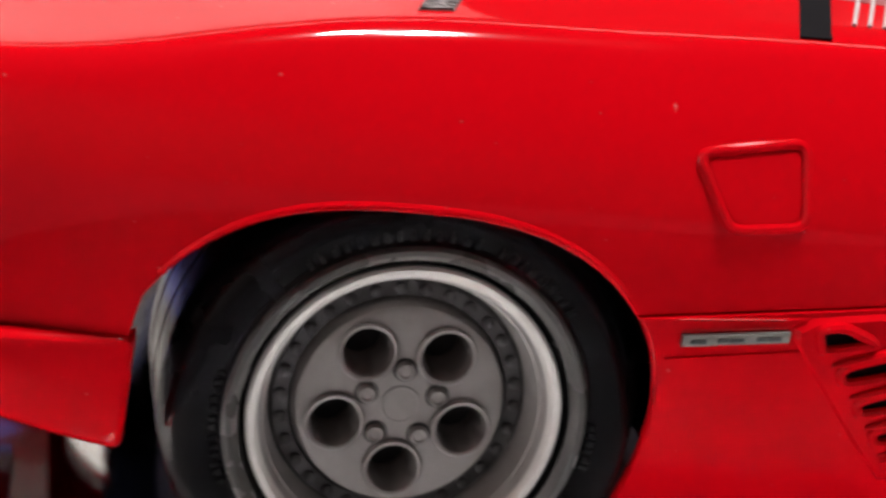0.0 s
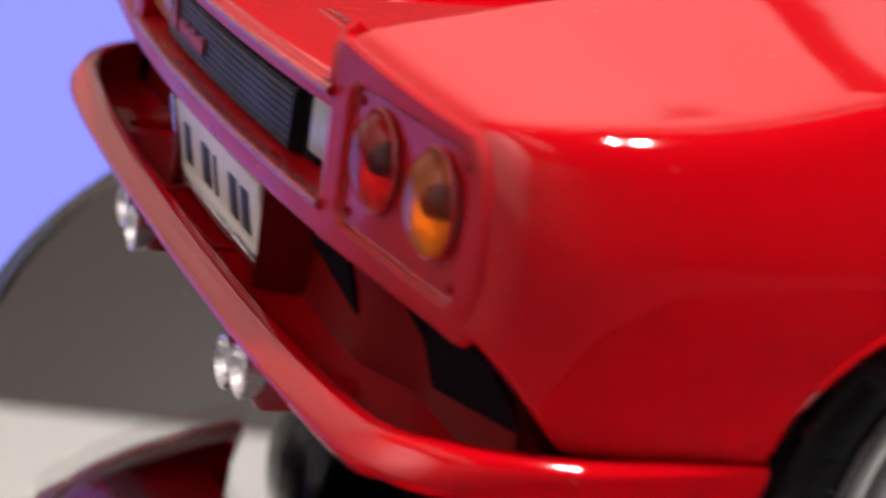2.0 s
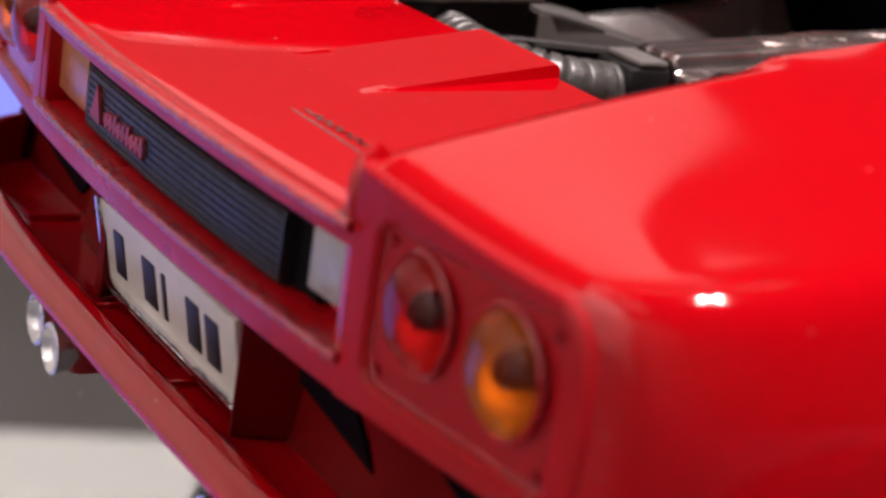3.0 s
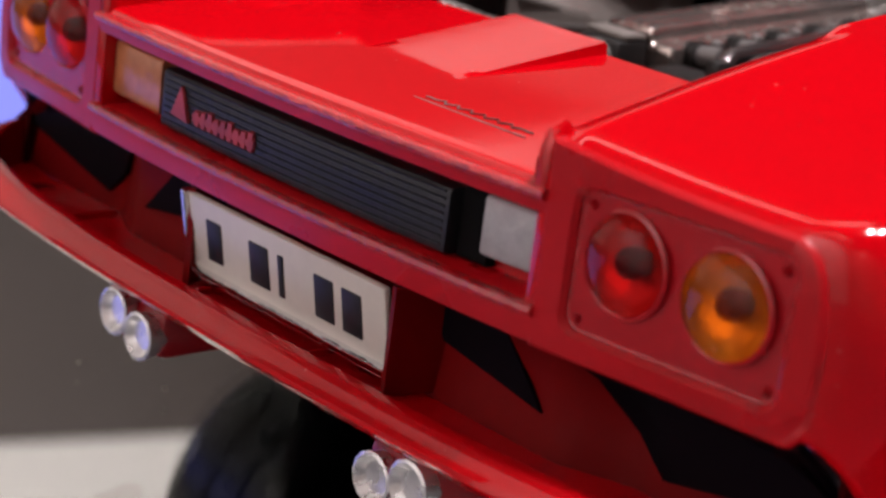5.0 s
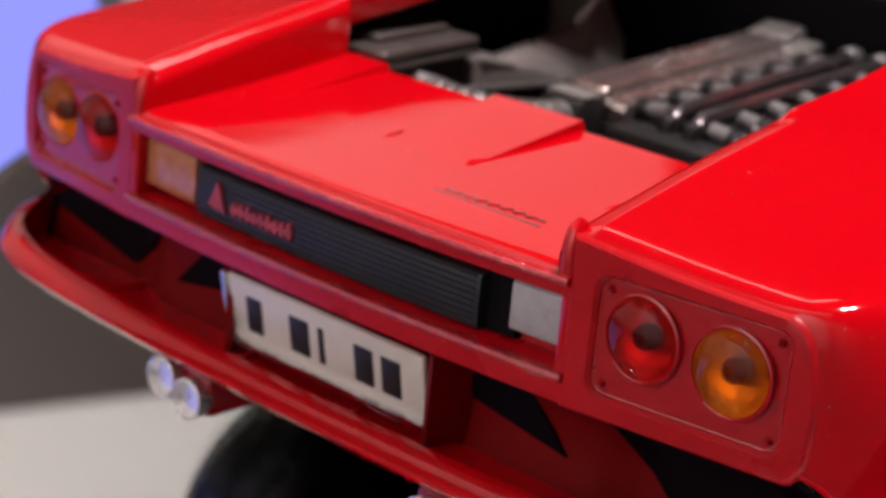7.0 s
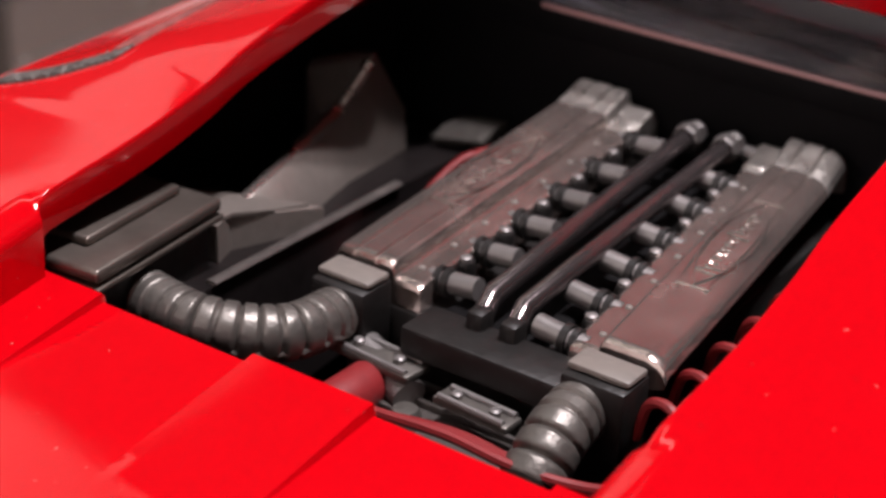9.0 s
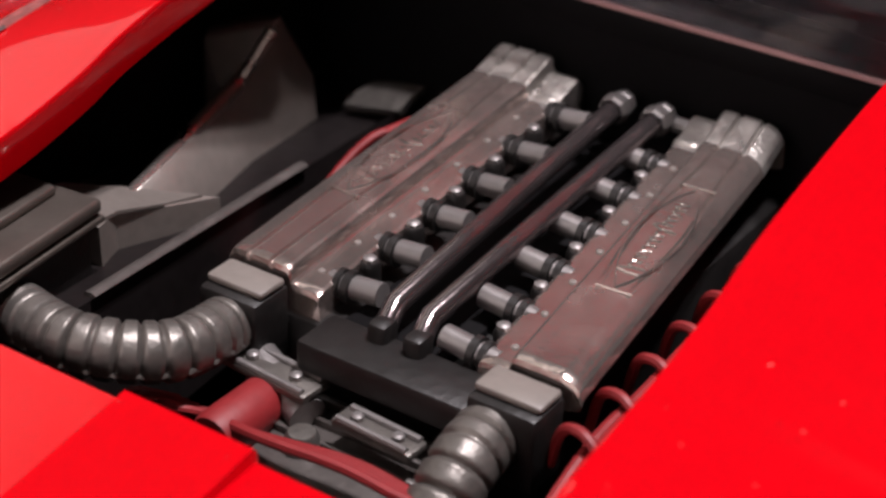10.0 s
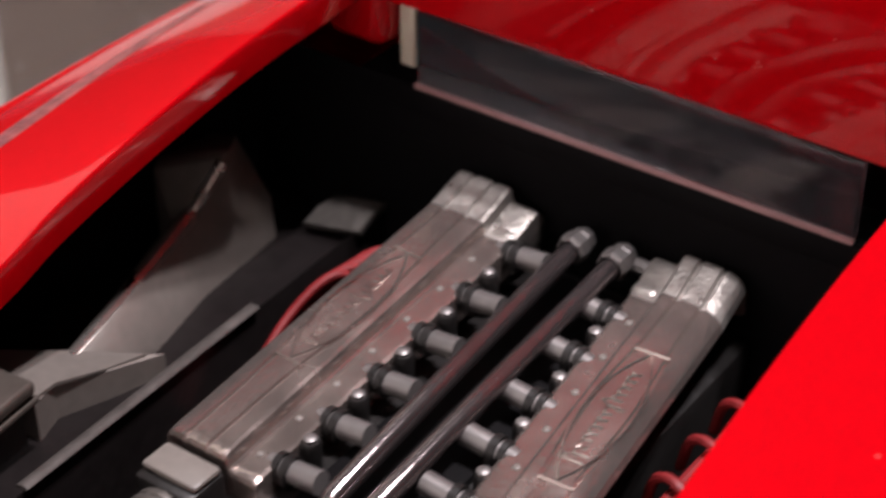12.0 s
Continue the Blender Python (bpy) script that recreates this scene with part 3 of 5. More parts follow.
def deck(bm):
    rows = []
    for j in range(41):
        v = j / 40
        row = []
        for x in DECK_X:
            y0 = tail_y(x) + 0.9
            y = y0 + (-16.4 - y0) * v
            z = deck_z(y) - 0.10 * (x / 26) ** 2
            rise = max(0.0, (y + 31.5) / 15.1)
            e = 0.12
            mid = max(0.0, min(1.0, (5.35 + e / 2 - abs(x)) / e))
            out = max(0.0, min(1.0, (abs(x) - 19.9 + e / 2) / e))
            z += 0.95 * rise * mid + 0.7 * rise * out
            row.append((x, y, z))
        rows.append(row)
    grid(bm, rows)
    # front lip turned down
    lip = [[(p[0], p[1], p[2]) for p in rows[-1]], [(p[0], p[1] + 0.3, p[2] - 0.35) for p in rows[-1]], [(p[0], p[1] + 0.3, p[2] - 2.2) for p in rows[-1]]]
    grid(bm, lip)
    edge = [[p for p in rows[0]], [(p[0], p[1] - 0.5, p[2] - 0.15) for p in rows[0]], [(p[0], p[1] - 0.75, p[2] - 0.7) for p in rows[0]], [(p[0], p[1] + 1.5, p[2] - 0.9) for p in rows[0]]]
    grid(bm, edge)
    return bm


deck_ob = part("rear_deck", deck(bmesh.new()), red, car)
bm = bmesh.new()
pts = [(8.0 + 10.6 * k / 24, -37.1 + 0.35 * math.sin(k * 2.1) * (1 if 3 < k < 22 else 0.2) + 0.02 * k, 0) for k in range(25)]
tube(bm, [(x, y, deck_z(y) - 0.10 * (x / 26) ** 2 + 0.06) for x, y, _ in pts], 0.09, 6, True, 0.5)
tube(bm, [(x, -37.75 + 0.03 * k, deck_z(-37.7) - 0.03) for k, x in enumerate((7.4, 10, 14, 18.9))], 0.10, 6, True, 0.5)
part("script_mark", bm, mesh_grey, deck_ob, "thin grey script mark")

# Tail panel: curved bars, lamp housings, recess
def bar(bm, x0, x1, z0, z1, y_off=0.0, deep=2.0, r=0.45, n=40):
    rows = []
    for i in range(n + 1):
        x = x0 + (x1 - x0) * i / n
        y = tail_y(x) + y_off
        prof = [(deep, z0), (r, z0), (0.12, z0 + 0.3 * r), (0, z0 + r), (0, z1 - r), (0.12, z1 - 0.3 * r), (r, z1), (deep, z1)]
        rows.append([(x, y + d, z) for d, z in prof])
    grid(bm, rows)
    for row in (rows[0], rows[-1]):
        bm.faces.new([bm.verts.new(p) for p in row])
    return bm


tail = part("tail_panel", bar(bar(bmesh.new(), -27.0, 27.0, 38.9, 41.0, 0.0, 4.0, 0.75), -27.2, 27.2, 30.3, 33.1, 0.0, 4.0, 0.85), tail_red, car)
part("bar_lip", bar(bmesh.new(), -26.6, 26.6, 40.0, 40.75, -0.6, 0.9, 0.36, 120), red_wavy, tail)
part("bar_lip", bar(bmesh.new(), -26.8, 26.8, 32.25, 33.05, -0.45, 0.9, 0.38, 120), red_wavy, tail)
bm = bmesh.new()
grid(bm, [[(x, tail_y(x) + 3.2, z) for x in [-27 + 54 * k / 30 for k in range(31)]] for z in (32.5, 39.5)])
part("recess_back", bm, red, tail)
for x in (-26.6, 26.6):
    part("recess_end", box(bmesh.new(), x - 0.9, x + 0.9, tail_y(x) + 0.1, tail_y(x) + 4, 31, 41, 0.3), red, tail)

for x in (-25.9, 25.9):
    y = tail_y(x) + 0.75
    part("corner_post", tube(bmesh.new(), [(x, y, 40.4), (x, y, 43.0), (x, y + 0.25, 44.1), (x, y + 0.9, 44.75)], [0.85, 0.85, 0.75, 0.5], 14), red, tail)

# Black ribbed grille panel in the recess
grille = part("grille_panel", bar(bmesh.new(), -17.3, 17.3, 33.4, 38.1, 1.15, 2.0, 0.4), rubber, car, "black ribbed plastic panel between the tail lamps")
for k in range(8):
    z = 33.95 + k * 0.53
    part("rib", bar(bmesh.new(), -16.9, 16.9, z, z + 0.26, 1.03, 0.5, 0.1, 24), rubber, grille)
bm = bmesh.new()
for (u0, u1, v0, v1) in ((-12.3, -3.9, 35.0, 35.75),):
    bar(bm, u0, u1, v0, v1, 0.87, 0.4, 0.12, 12)
for k in range(9):
    u = -12.0 + k * 0.92
    bar(bm, u, u + 0.6, 34.75, 36.0 + 0.15 * (k % 3), 0.85, 0.4, 0.1, 3)
part("lettering", bm, logo_red, grille, "worn red raised lettering bar")
bm = bmesh.new()
tri_pts = [(-15.4, 34.9), (-12.9, 34.7), (-14.1, 37.4)]
slab(bm, [tri_pts], lambda u, v: (u, tail_y(u) + 0.8, v), lambda u, v: (u, tail_y(u) + 1.3, v))
part("emblem", bm, logo_red, grille, "small red triangular emblem")

# Black block paints the shade in the gap between grille and reversing lamp.
part("grille_gap_shade", bar(bmesh.new(), 17.4, 20.2, 33.3, 38.6, 2.2, 0.9, 0.2, 6), bay_black, grille)

# Reversing lamps at the ends of the recess
part("reversing_lamp", bar(bmesh.new(), 20.2, 25.4, 34.3, 38.5, 1.5, 1.5, 0.3, 10), clear_lamp, car, "clear ribbed reversing lamp")
part("reversing_lamp", bar(bmesh.new(), -25.6, -18.0, 34.0, 38.5, 1.3, 1.5, 0.3, 10), amber_pale, car, "pale amber reversing lamp")

# Lamp clusters
def housing(bm, side):
    ye = -41.3
    zs = sm(ye, *SHOULDER)
    edge = [top_line(ye, k / 6) for k in range(7)]
    p0, p2 = edge[-1], (flank_x(ye, zs - 2.0), zs - 2.0)
    p1 = (p0[0] + 1.35, zs - 0.25)
    for k in range(1, 6):
        u = k / 5
        edge.append(tuple((1 - u) ** 2 * a + 2 * u * (1 - u) * c + u * u * d for a, c, d in zip(p0, p1, p2)))
    edge += [(flank_x(ye, z) - 0.05, z) for z in (38.5, 36, 34, 32.2)]
    out = [(26.4, 30.2), (45.9, 30.3), (46.5, 31.0)] + [(x, z - 0.1 - (end_drop(ye) if z > 40 else 0)) for x, z in reversed(edge)]
    inn = rounded(28.7, 45.1, 32.0, 41.9, 1.4)
    cut = rounded(29.0, 44.8, 32.3, 41.6, 1.2)
    def at(d):
        return lambda u, v: (side * u, tail_y(u) + d, v)
    a = ringed(bm, [[(37 + (u - 37) * 0.96, 37 + (v - 37) * 0.94) for u, v in out], inn], at(0.0))
    b = [bm.verts.new(at(0.35)(u, v)) for u, v in cut]
    strip(bm, a[1], b)
    c0 = [bm.verts.new(at(0.22)(37 + (u - 37) * 0.985, 37 + (v - 37) * 0.98)) for u, v in out]
    c = [bm.verts.new(at(0.75)(u, v)) for u, v in out]
    d = [bm.verts.new(at(4.0)(u, v)) for u, v in out]
    strip(bm, a[0], c0)
    strip(bm, c0, c)
    strip(bm, c, d)
    e = [bm.verts.new(at(1.6)(u, v)) for u, v in cut]
    strip(bm, b, e)
    return bm


def dome(bm, side, x, z, r, h, y_off):
    prof = [(r * math.cos(a), -h * math.sin(a) - (0.05 if k % 2 else 0.0)) for k, a in enumerate([k * math.pi / 2 / 16 for k in range(16)])] + [(0.02, -h)]
    return lathe(bm, prof, (side * x, tail_y(x) + y_off, z), 40, "y")


def circle_pts(cx, cz, r, n=40):
    return [(cx + r * math.cos(2 * math.pi * k / n), cz + r * math.sin(2 * math.pi * k / n)) for k in range(n)]


def lamp_ring(bm, side, x, z, r, y_off):
    tube(bm, [(side * x + r * math.cos(a), tail_y(x) + y_off, z + r * math.sin(a)) for a in [2 * math.pi * k / 40 for k in range(41)]], 0.22, 6, False)
    return bm


for side in (1, -1):
    lamp = part("tail_lamp", housing(bmesh.new(), side), tail_red, car, "red tail lamp cluster with two round lenses")
    bm = bmesh.new()
    cut = rounded(29.0, 44.8, 32.3, 41.6, 1.2)
    LENS_HOLES = [circle_pts(32.9, 37.6, 3.2), circle_pts(40.4, 37.3, 3.3)]
    slab(bm, [cut] + LENS_HOLES, lambda u, v: (side * u, tail_y(u) + 0.55, v), lambda u, v: (side * u, tail_y(u) + 1.6, v))
    part("tray", bm, lamp_tray, lamp)
    for x, z, r, amber, word in ((32.9, 37.6, 3.2, False, "round red lens with dark bulb"), (40.4, 37.3, 3.3, True, "round amber lens with dark bulb")):
        lens = part("lens", dome(bmesh.new(), side, x, z, r, 1.5, 0.6), lens_amber if amber else lens_red, lamp, word)
        lens.visible_shadow = False
        part("bowl", lathe(bmesh.new(), [(r, -0.02), (r * 0.85, 0.7), (r * 0.55, 1.25), (0.05, 1.5)], (side * x, tail_y(x) + 0.75, z), 32, "y"), reflector if amber else red_bowl, lens)
        part("bulb", lathe(bmesh.new(), [(0.8, 1.4), (0.95, 0.7), (0.85, 0.2), (0.5, -0.15), (0.03, -0.22)], (side * x, tail_y(x) + 0.75, z + 0.1), 20, "y"), bulb_dark if amber else bulb_red, lens)
        part("lens_ring", lamp_ring(bmesh.new(), side, x, z, r + 0.1, 0.52), lamp_tray, lamp)
    edge = rounded(29.1, 44.7, 32.4, 41.5, 1.1)
    rim_pts = [(side * u, tail_y(u) + 0.62, v) for u, v in edge]
    part("cover_rim", tube(bmesh.new(), rim_pts + rim_pts[:1], 0.15, 8, False), red_wavy, lamp, "glossy dark red rim of the lamp cover")
    for u, v in ((29.9, 40.7), (43.9, 40.7), (43.9, 33.2), (29.9, 33.2)):
        part("cover_pin", dome(bmesh.new(), side, u, v, 0.35, 0.25, 0.54), red_wavy, lamp)

# Number plate with a chrome holder
LEAN = Matrix.Translation((0, -42.0, 29.2)) @ Matrix.Rotation(radians(11), 4, "X") @ Matrix.Translation((0, 42.0, -29.2))
plate = part("number_plate", box(bmesh.new(), -12.8, 11.9, -42.3, -41.6, 22.8, 29.2, 0.25, 2, LEAN), plate_white, car, "cream number plate with dark bars")
for x0, x1 in ((-10.3, -8.3), (-4.6, -2.1), (-0.9, -0.2), (3.6, 5.9), (6.9, 9.2)):
    part("plate_bar", box(bmesh.new(), x0, x1, -42.42, -42.2, 24.2, 27.7, 0.12, 2, LEAN), ink, plate)
part("plate_holder", box(box(bmesh.new(), -13.2, 12.1, -42.95, -41.5, 22.3, 23.1, 0.25, 2, LEAN), -13.4, -12.8, -42.6, -41.5, 22.4, 29.4, 0.2, 2, LEAN), chrome, plate, "chrome number plate holder")

# Recess under the tail panel
def recess(bm):
    rows = []
    for i in range(61):
        x = -50.2 + 100.4 * i / 60
        k = max(0.0, (abs(x) - 40) / 10.2)
        y = -38.2 + 2.6 * max(0.0, min(1.0, (abs(x) - 26.5) / 5.0))
        rows.append([(x, min(tail_y(x) + 3.4, y), 31.4 - 6.2 * k), (x, y, 29.0 - 4.0 * k), (x, y + 0.4, 25.5 - k), (x, y, 22.0), (x, y - 0.4, 20.6), (x, y + 3, 20.2)])
    return grid(bm, rows)


# Valance and cheeks carry the recess shade in their base colour.
back = part("rear_valance", recess(bmesh.new()), basin_shade_red, car)
for side in (1, -1):
    bm = bmesh.new()
    rows = []
    for v, back_y, z in ((0.0, 0.0, 30.3), (0.06, 0.35, 29.9), (0.2, 0.75, 29.0), (0.35, 1.0, 27.8), (0.7, 1.0, 24.8), (1.0, 1.0, 21.9)):
        row = []
        for k in range(15):
            x0 = 25.6 + 8.4 * v
            x = x0 + (48.6 - 2.2 * (1 - v) - x0) * k / 14
            y = -38.5 + 2.6 * max(0.0, min(1.0, (x - 26.5) / 5.0))
            y0 = tail_y(x) + 0.9
            row.append((side * x, y0 + (y - y0) * back_y, z - max(0.0, x - 42) * 0.35 * back_y * (1 - v) + max(0.0, x - 31) * 0.2 * max(0.0, v - 0.35) / 0.65))
        rows.append(row)
    grid(bm, rows)
    thick(bm, 0.5)
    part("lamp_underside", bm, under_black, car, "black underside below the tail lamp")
    # Vent is not cut: a black slab paints its shaded inside.
    bm = bmesh.new()
    slab(bm, [[(12.8, 28.7), (20.5, 28.2), (24.6, 24.0), (14.2, 25.6)]], lambda u, v: (side * u, -38.24, v), lambda u, v: (side * u, -37.0, v))
    part("vent_shade", bm, under_black, back)
    bm = bmesh.new()
    grid(bm, [[(side * 12.8, -42.0, 21.5), (side * 12.8, -42.0, 29.5)], [(side * 14.2, -37.5, 21.5), (side * 14.2, -37.5, 29.5)]])
    part("plate_cheek", thick(bm, 0.6), basin_shade_red, back)
    bm = bmesh.new()
    grid(bm, [[(side * 48.2, -37.2, 33.6), (side * 48.0, -36.8, 30.4), (side * 48.2, -36.5, 26.0), (side * 48.4, -36.5, 21.0)],
              [(side * 49.8, -32.6, 33.4), (side * 49.6, -32.0, 30.0), (side * 49.6, -32.0, 24.5), (side * 49.6, -32.0, 20.5)]])
    part("recess_cheek", thick(bm, 0.5), recess_shade_red, back)

# Bumper: bar round the tail, deep skirts to the wheel arches
def bumper(bm):
    pts = [(52.3, -21.4), (52.45, -25), (52.5, -29), (52.3, -33), (51.6, -36), (50.5, -39), (49.0, -41.4), (46.9, -43.3), (44.2, -44.5), (40, -45.1), (30, -45.6), (20, -45.9), (10, -46.0)]
    right = curve_pts([(x, y, 0) for x, y in pts] + [(0, -46.05, 0)], 5)
    path = right + [Vector((-p.x, p.y, 0)) for p in reversed(right[:-1])]
    rows = []
    n = len(path)
    for i, p in enumerate(path):
        d = (path[min(i + 1, n - 1)] - path[max(i - 1, 0)]).normalized()
        inward = Vector((-d.y, d.x, 0))
        if inward.dot(Vector((0, -30, 0)) - p) < 0:
            inward = -inward
        top = sm(p.y, (-46.05, -45.6, -44.5, -41, -34, -21), (22.5, 23.0, 24.2, 24.9, 25.2, 25.3))
        low = sm(p.y, (-46.1, -45.2, -44, -41, -38, -30, -26, -21), (19.6, 20.1, 21.2, 21.3, 19.8, 17.0, 15.8, 14.6))
        w = sm(p.y, (-46, -42, -36, -33), (2.9, 2.8, 1.9, 1.2))
        t = sm(p.y, (-46, -44, -39, -34), (1.0, 1.0, 0.6, 0.0))
        deep = sm(p.y, (-46, -42, -37, -34), (10.0, 9.0, 5.0, 1.4))
        prof = [(deep, 21.0), (w + 0.7, 21.4), (w, top - 2.0), (w - 0.15, top - 0.3), (w - 0.6 * t, top), (1.0 + 0.5 * t, top - 0.06), (0.6 + 0.53 * t, top - 0.24), (0.26 + 0.56 * t, top - 0.6), (0.06 + 0.46 * t, top - 1.15),
                (0.12 * t, top * 0.5 + low * 0.5), (0.14 - 0.1 * t, low + 1.1), (0.42, low + 0.65), (0.85, low + 0.25), (1.25, low + 0.05), (1.6, low), (2.2, low + 0.15), (2.4, low + 1.5)]
        tuck = sm(p.y, (-44, -41, -36, -28), (0.0, 0.5, 1.8, 2.8))
        prof = [(a + (tuck * max(0.0, min(1.0, (top - 0.8 - z) / (top - low - 0.8))) ** 0.9 if k > 6 else 0.0), z) for k, (a, z) in enumerate(prof)]
        rows.append([p + inward * a + Vector((0, 0, z)) for a, z in prof])
    # ends rounded towards the wheel arch
    for at, row in ((0, rows[0]), (len(rows), rows[-1])):
        s = 1 if row[0].x > 0 else -1
        rows.insert(at, [q + Vector((-0.14 * s, 0.35, 0)) for q in row])
        rows.insert(at if at == 0 else len(rows), [q + Vector((-0.5 * s, 0.62, 0)) for q in row])
        rows.insert(at if at == 0 else len(rows), [q + Vector((-1.1 * s, 0.75, 0)) for q in row])
    grid(bm, rows)
    for row in (rows[0], rows[-1]):
        bm.faces.new([bm.verts.new(q) for q in row])
    return bm


bumper_ob = part("bumper", bumper(bmesh.new()), red, car, "red bumper bar and skirts below the tail")
for x in (-31.0, -10.5, 4.2):
    part("basin_rib", box(bmesh.new(), x - 0.2, x + 0.2, tail_y(x) + 1.0, tail_y(x) + 5.6, 21.2, 21.8, 0.12), red, bumper_ob)

# Twin exhaust tips on each side
def tip(bm, x, z):
    prof = [(1.2, 3.4), (1.75, 2.6), (1.9, 0.6), (2.05, 0.0), (1.8, -0.1), (1.5, 0.25), (1.2, 0.55), (0.3, 0.7)]
    lathe(bm, prof, (x, -44.3, z), 14, "y")
    return bm


for side in (1, -1):
    ex = part("exhaust", box(bmesh.new(), side * 13.2 if side > 0 else -20.8, side * 20.8 if side > 0 else -13.2, -43.2, -28.0, 14.6, 18.8, 0.8), maroon, car, "dark red silencer with two chrome tips")
    for x, z in ((18.9, 17.3), (15.1, 16.4)):
        part("exhaust_tip", tip(bmesh.new(), side * x, z), tip_chrome, ex, "rough chrome exhaust tip")

# Floor of the car
part("chassis", box(bmesh.new(), -44, 44, 24, 190, 8.0, 12.0, 0.8), black, car, "black plastic chassis")
bm = bmesh.new()
grid(bm, [[(x, tail_y(x) + 6.5, 20.3 + 0.0006 * x * x) for x in range(-48, 49, 4)], [(x, -24.0, 20.8) for x in range(-48, 49, 4)]])
part("undertray", thick(bm, 0.6), red, car)
part("gearbox_casing", box(bmesh.new(), -22, 22, -12, 24, 12.0, 19.5, 1.5), black, car)

for side in (1, -1):
    lip = [(side * (flank_x(y, arch_z(y)) - 0.02), y, arch_z(y) + 0.12) for y in [-19.6 + 34.0 * k / 60 for k in range(61)]]
    part("arch_lip", tube(bmesh.new(), lip, 0.26, 8), red, car)

# Fuel flap, badge and intake on each flank
def on_side(side, y, z, out=0.0):
    return Vector((side * (flank_x(y, z) + out), y, z))


def flap(bm, side):
    c = [(18.0, 42.3), (26.4, 43.6), (26.9, 37.6), (21.1, 37.0)]
    loop = []
    for i in range(4):
        a, b, p = Vector(c[i - 1]), Vector(c[(i + 1) % 4]), Vector(c[i])
        u, w = p + (a - p).normalized() * 1.1, p + (b - p).normalized() * 1.1
        for k in range(6):
            t = k / 5
            loop.append((1 - t) ** 2 * u + 2 * t * (1 - t) * p + t * t * w)
    pts = [on_side(side, q.x, q.y, 0.05) for q in loop]
    tube(bm, pts + [pts[0]], 0.42, 10, False)
    return bm, loop


for side in (1, -1):
    bm, loop = flap(bmesh.new(), side)
    fl = part("fuel_flap", bm, red, car, "trapezoid fuel flap with raised rim")
    mid = sum(loop, Vector((0, 0))) / len(loop)
    bm = bmesh.new()
    ins = [mid + (q - mid) * 0.86 for q in loop]
    slab(bm, [[(q.x, q.y) for q in ins]], lambda u, v: on_side(side, u, v, 0.14), lambda u, v: on_side(side, u, v, -0.4))
    part("flap_panel", bm, red, fl)

for side in (1, -1):
    bm = bmesh.new()
    for a, b in (((16.4, 30.4 - 0.75), (28.6, 31.1 - 0.65)), ((28.6, 30.45), (28.9, 27.6)), ((28.9, 27.6), (18.4, 26.2))):
        tube(bm, [on_side(side, a[0] + (b[0] - a[0]) * k / 6, a[1] + (b[1] - a[1]) * k / 6, 0.28) for k in range(7)], 0.10, 5)
    frame_ = part("badge_panel", bm, red, car)
    bm = bmesh.new()
    quad = [(19.3, 27.5), (27.6, 28.45), (27.5, 29.35), (19.2, 28.45)]
    slab(bm, [quad], lambda u, v: on_side(side, u, v, 0.62), lambda u, v: on_side(side, u, v, 0.2))
    bd = part("badge", bm, silver, frame_, "silver badge with dark worn bars")
    bm = bmesh.new()
    for k, (y, w) in enumerate(((19.9, 1.2), (22.0, 0.8), (22.9, 1.1), (25.0, 0.7), (25.8, 1.1))):
        z = 27.85 + (y - 19.3) * 0.115
        slab(bm, [[(y, z - 0.12), (y + w, z), (y + w, z + 0.3), (y, z + 0.22)]], lambda u, v: on_side(side, u, v, 0.70), lambda u, v: on_side(side, u, v, 0.6))
    part("badge_bars", bm, ink, bd)

def intake_hole(k):
    """Leaf-shaped opening number k, as (y, z) points with round corners."""
    y0, z0 = 28.6 + 2.45 * k, 29.3 - 2.95 * k
    if k == 0:
        c = [(1.0, 0.5), (3.0, 0.9), (6.4, -0.5), (3.0, -1.2), (1.7, -1.35)]
    else:
        c = [(1.2, 0.1), (5.0, 1.5), (9.6, 2.4), (9.8, 0.9), (5.0, -0.6), (1.9, -1.4)]
    loop, n = [], len(c)
    for i in range(n):
        p, a, b = Vector(c[i]), Vector(c[i - 1]), Vector(c[(i + 1) % n])
        u, w = p + (a - p) * 0.35, p + (b - p) * 0.35
        for j in range(5):
            t = j / 4
            loop.append((1 - t) ** 2 * u + 2 * t * (1 - t) * p + t * t * w)
    return [(y0 + q.x, z0 + q.y) for q in loop]


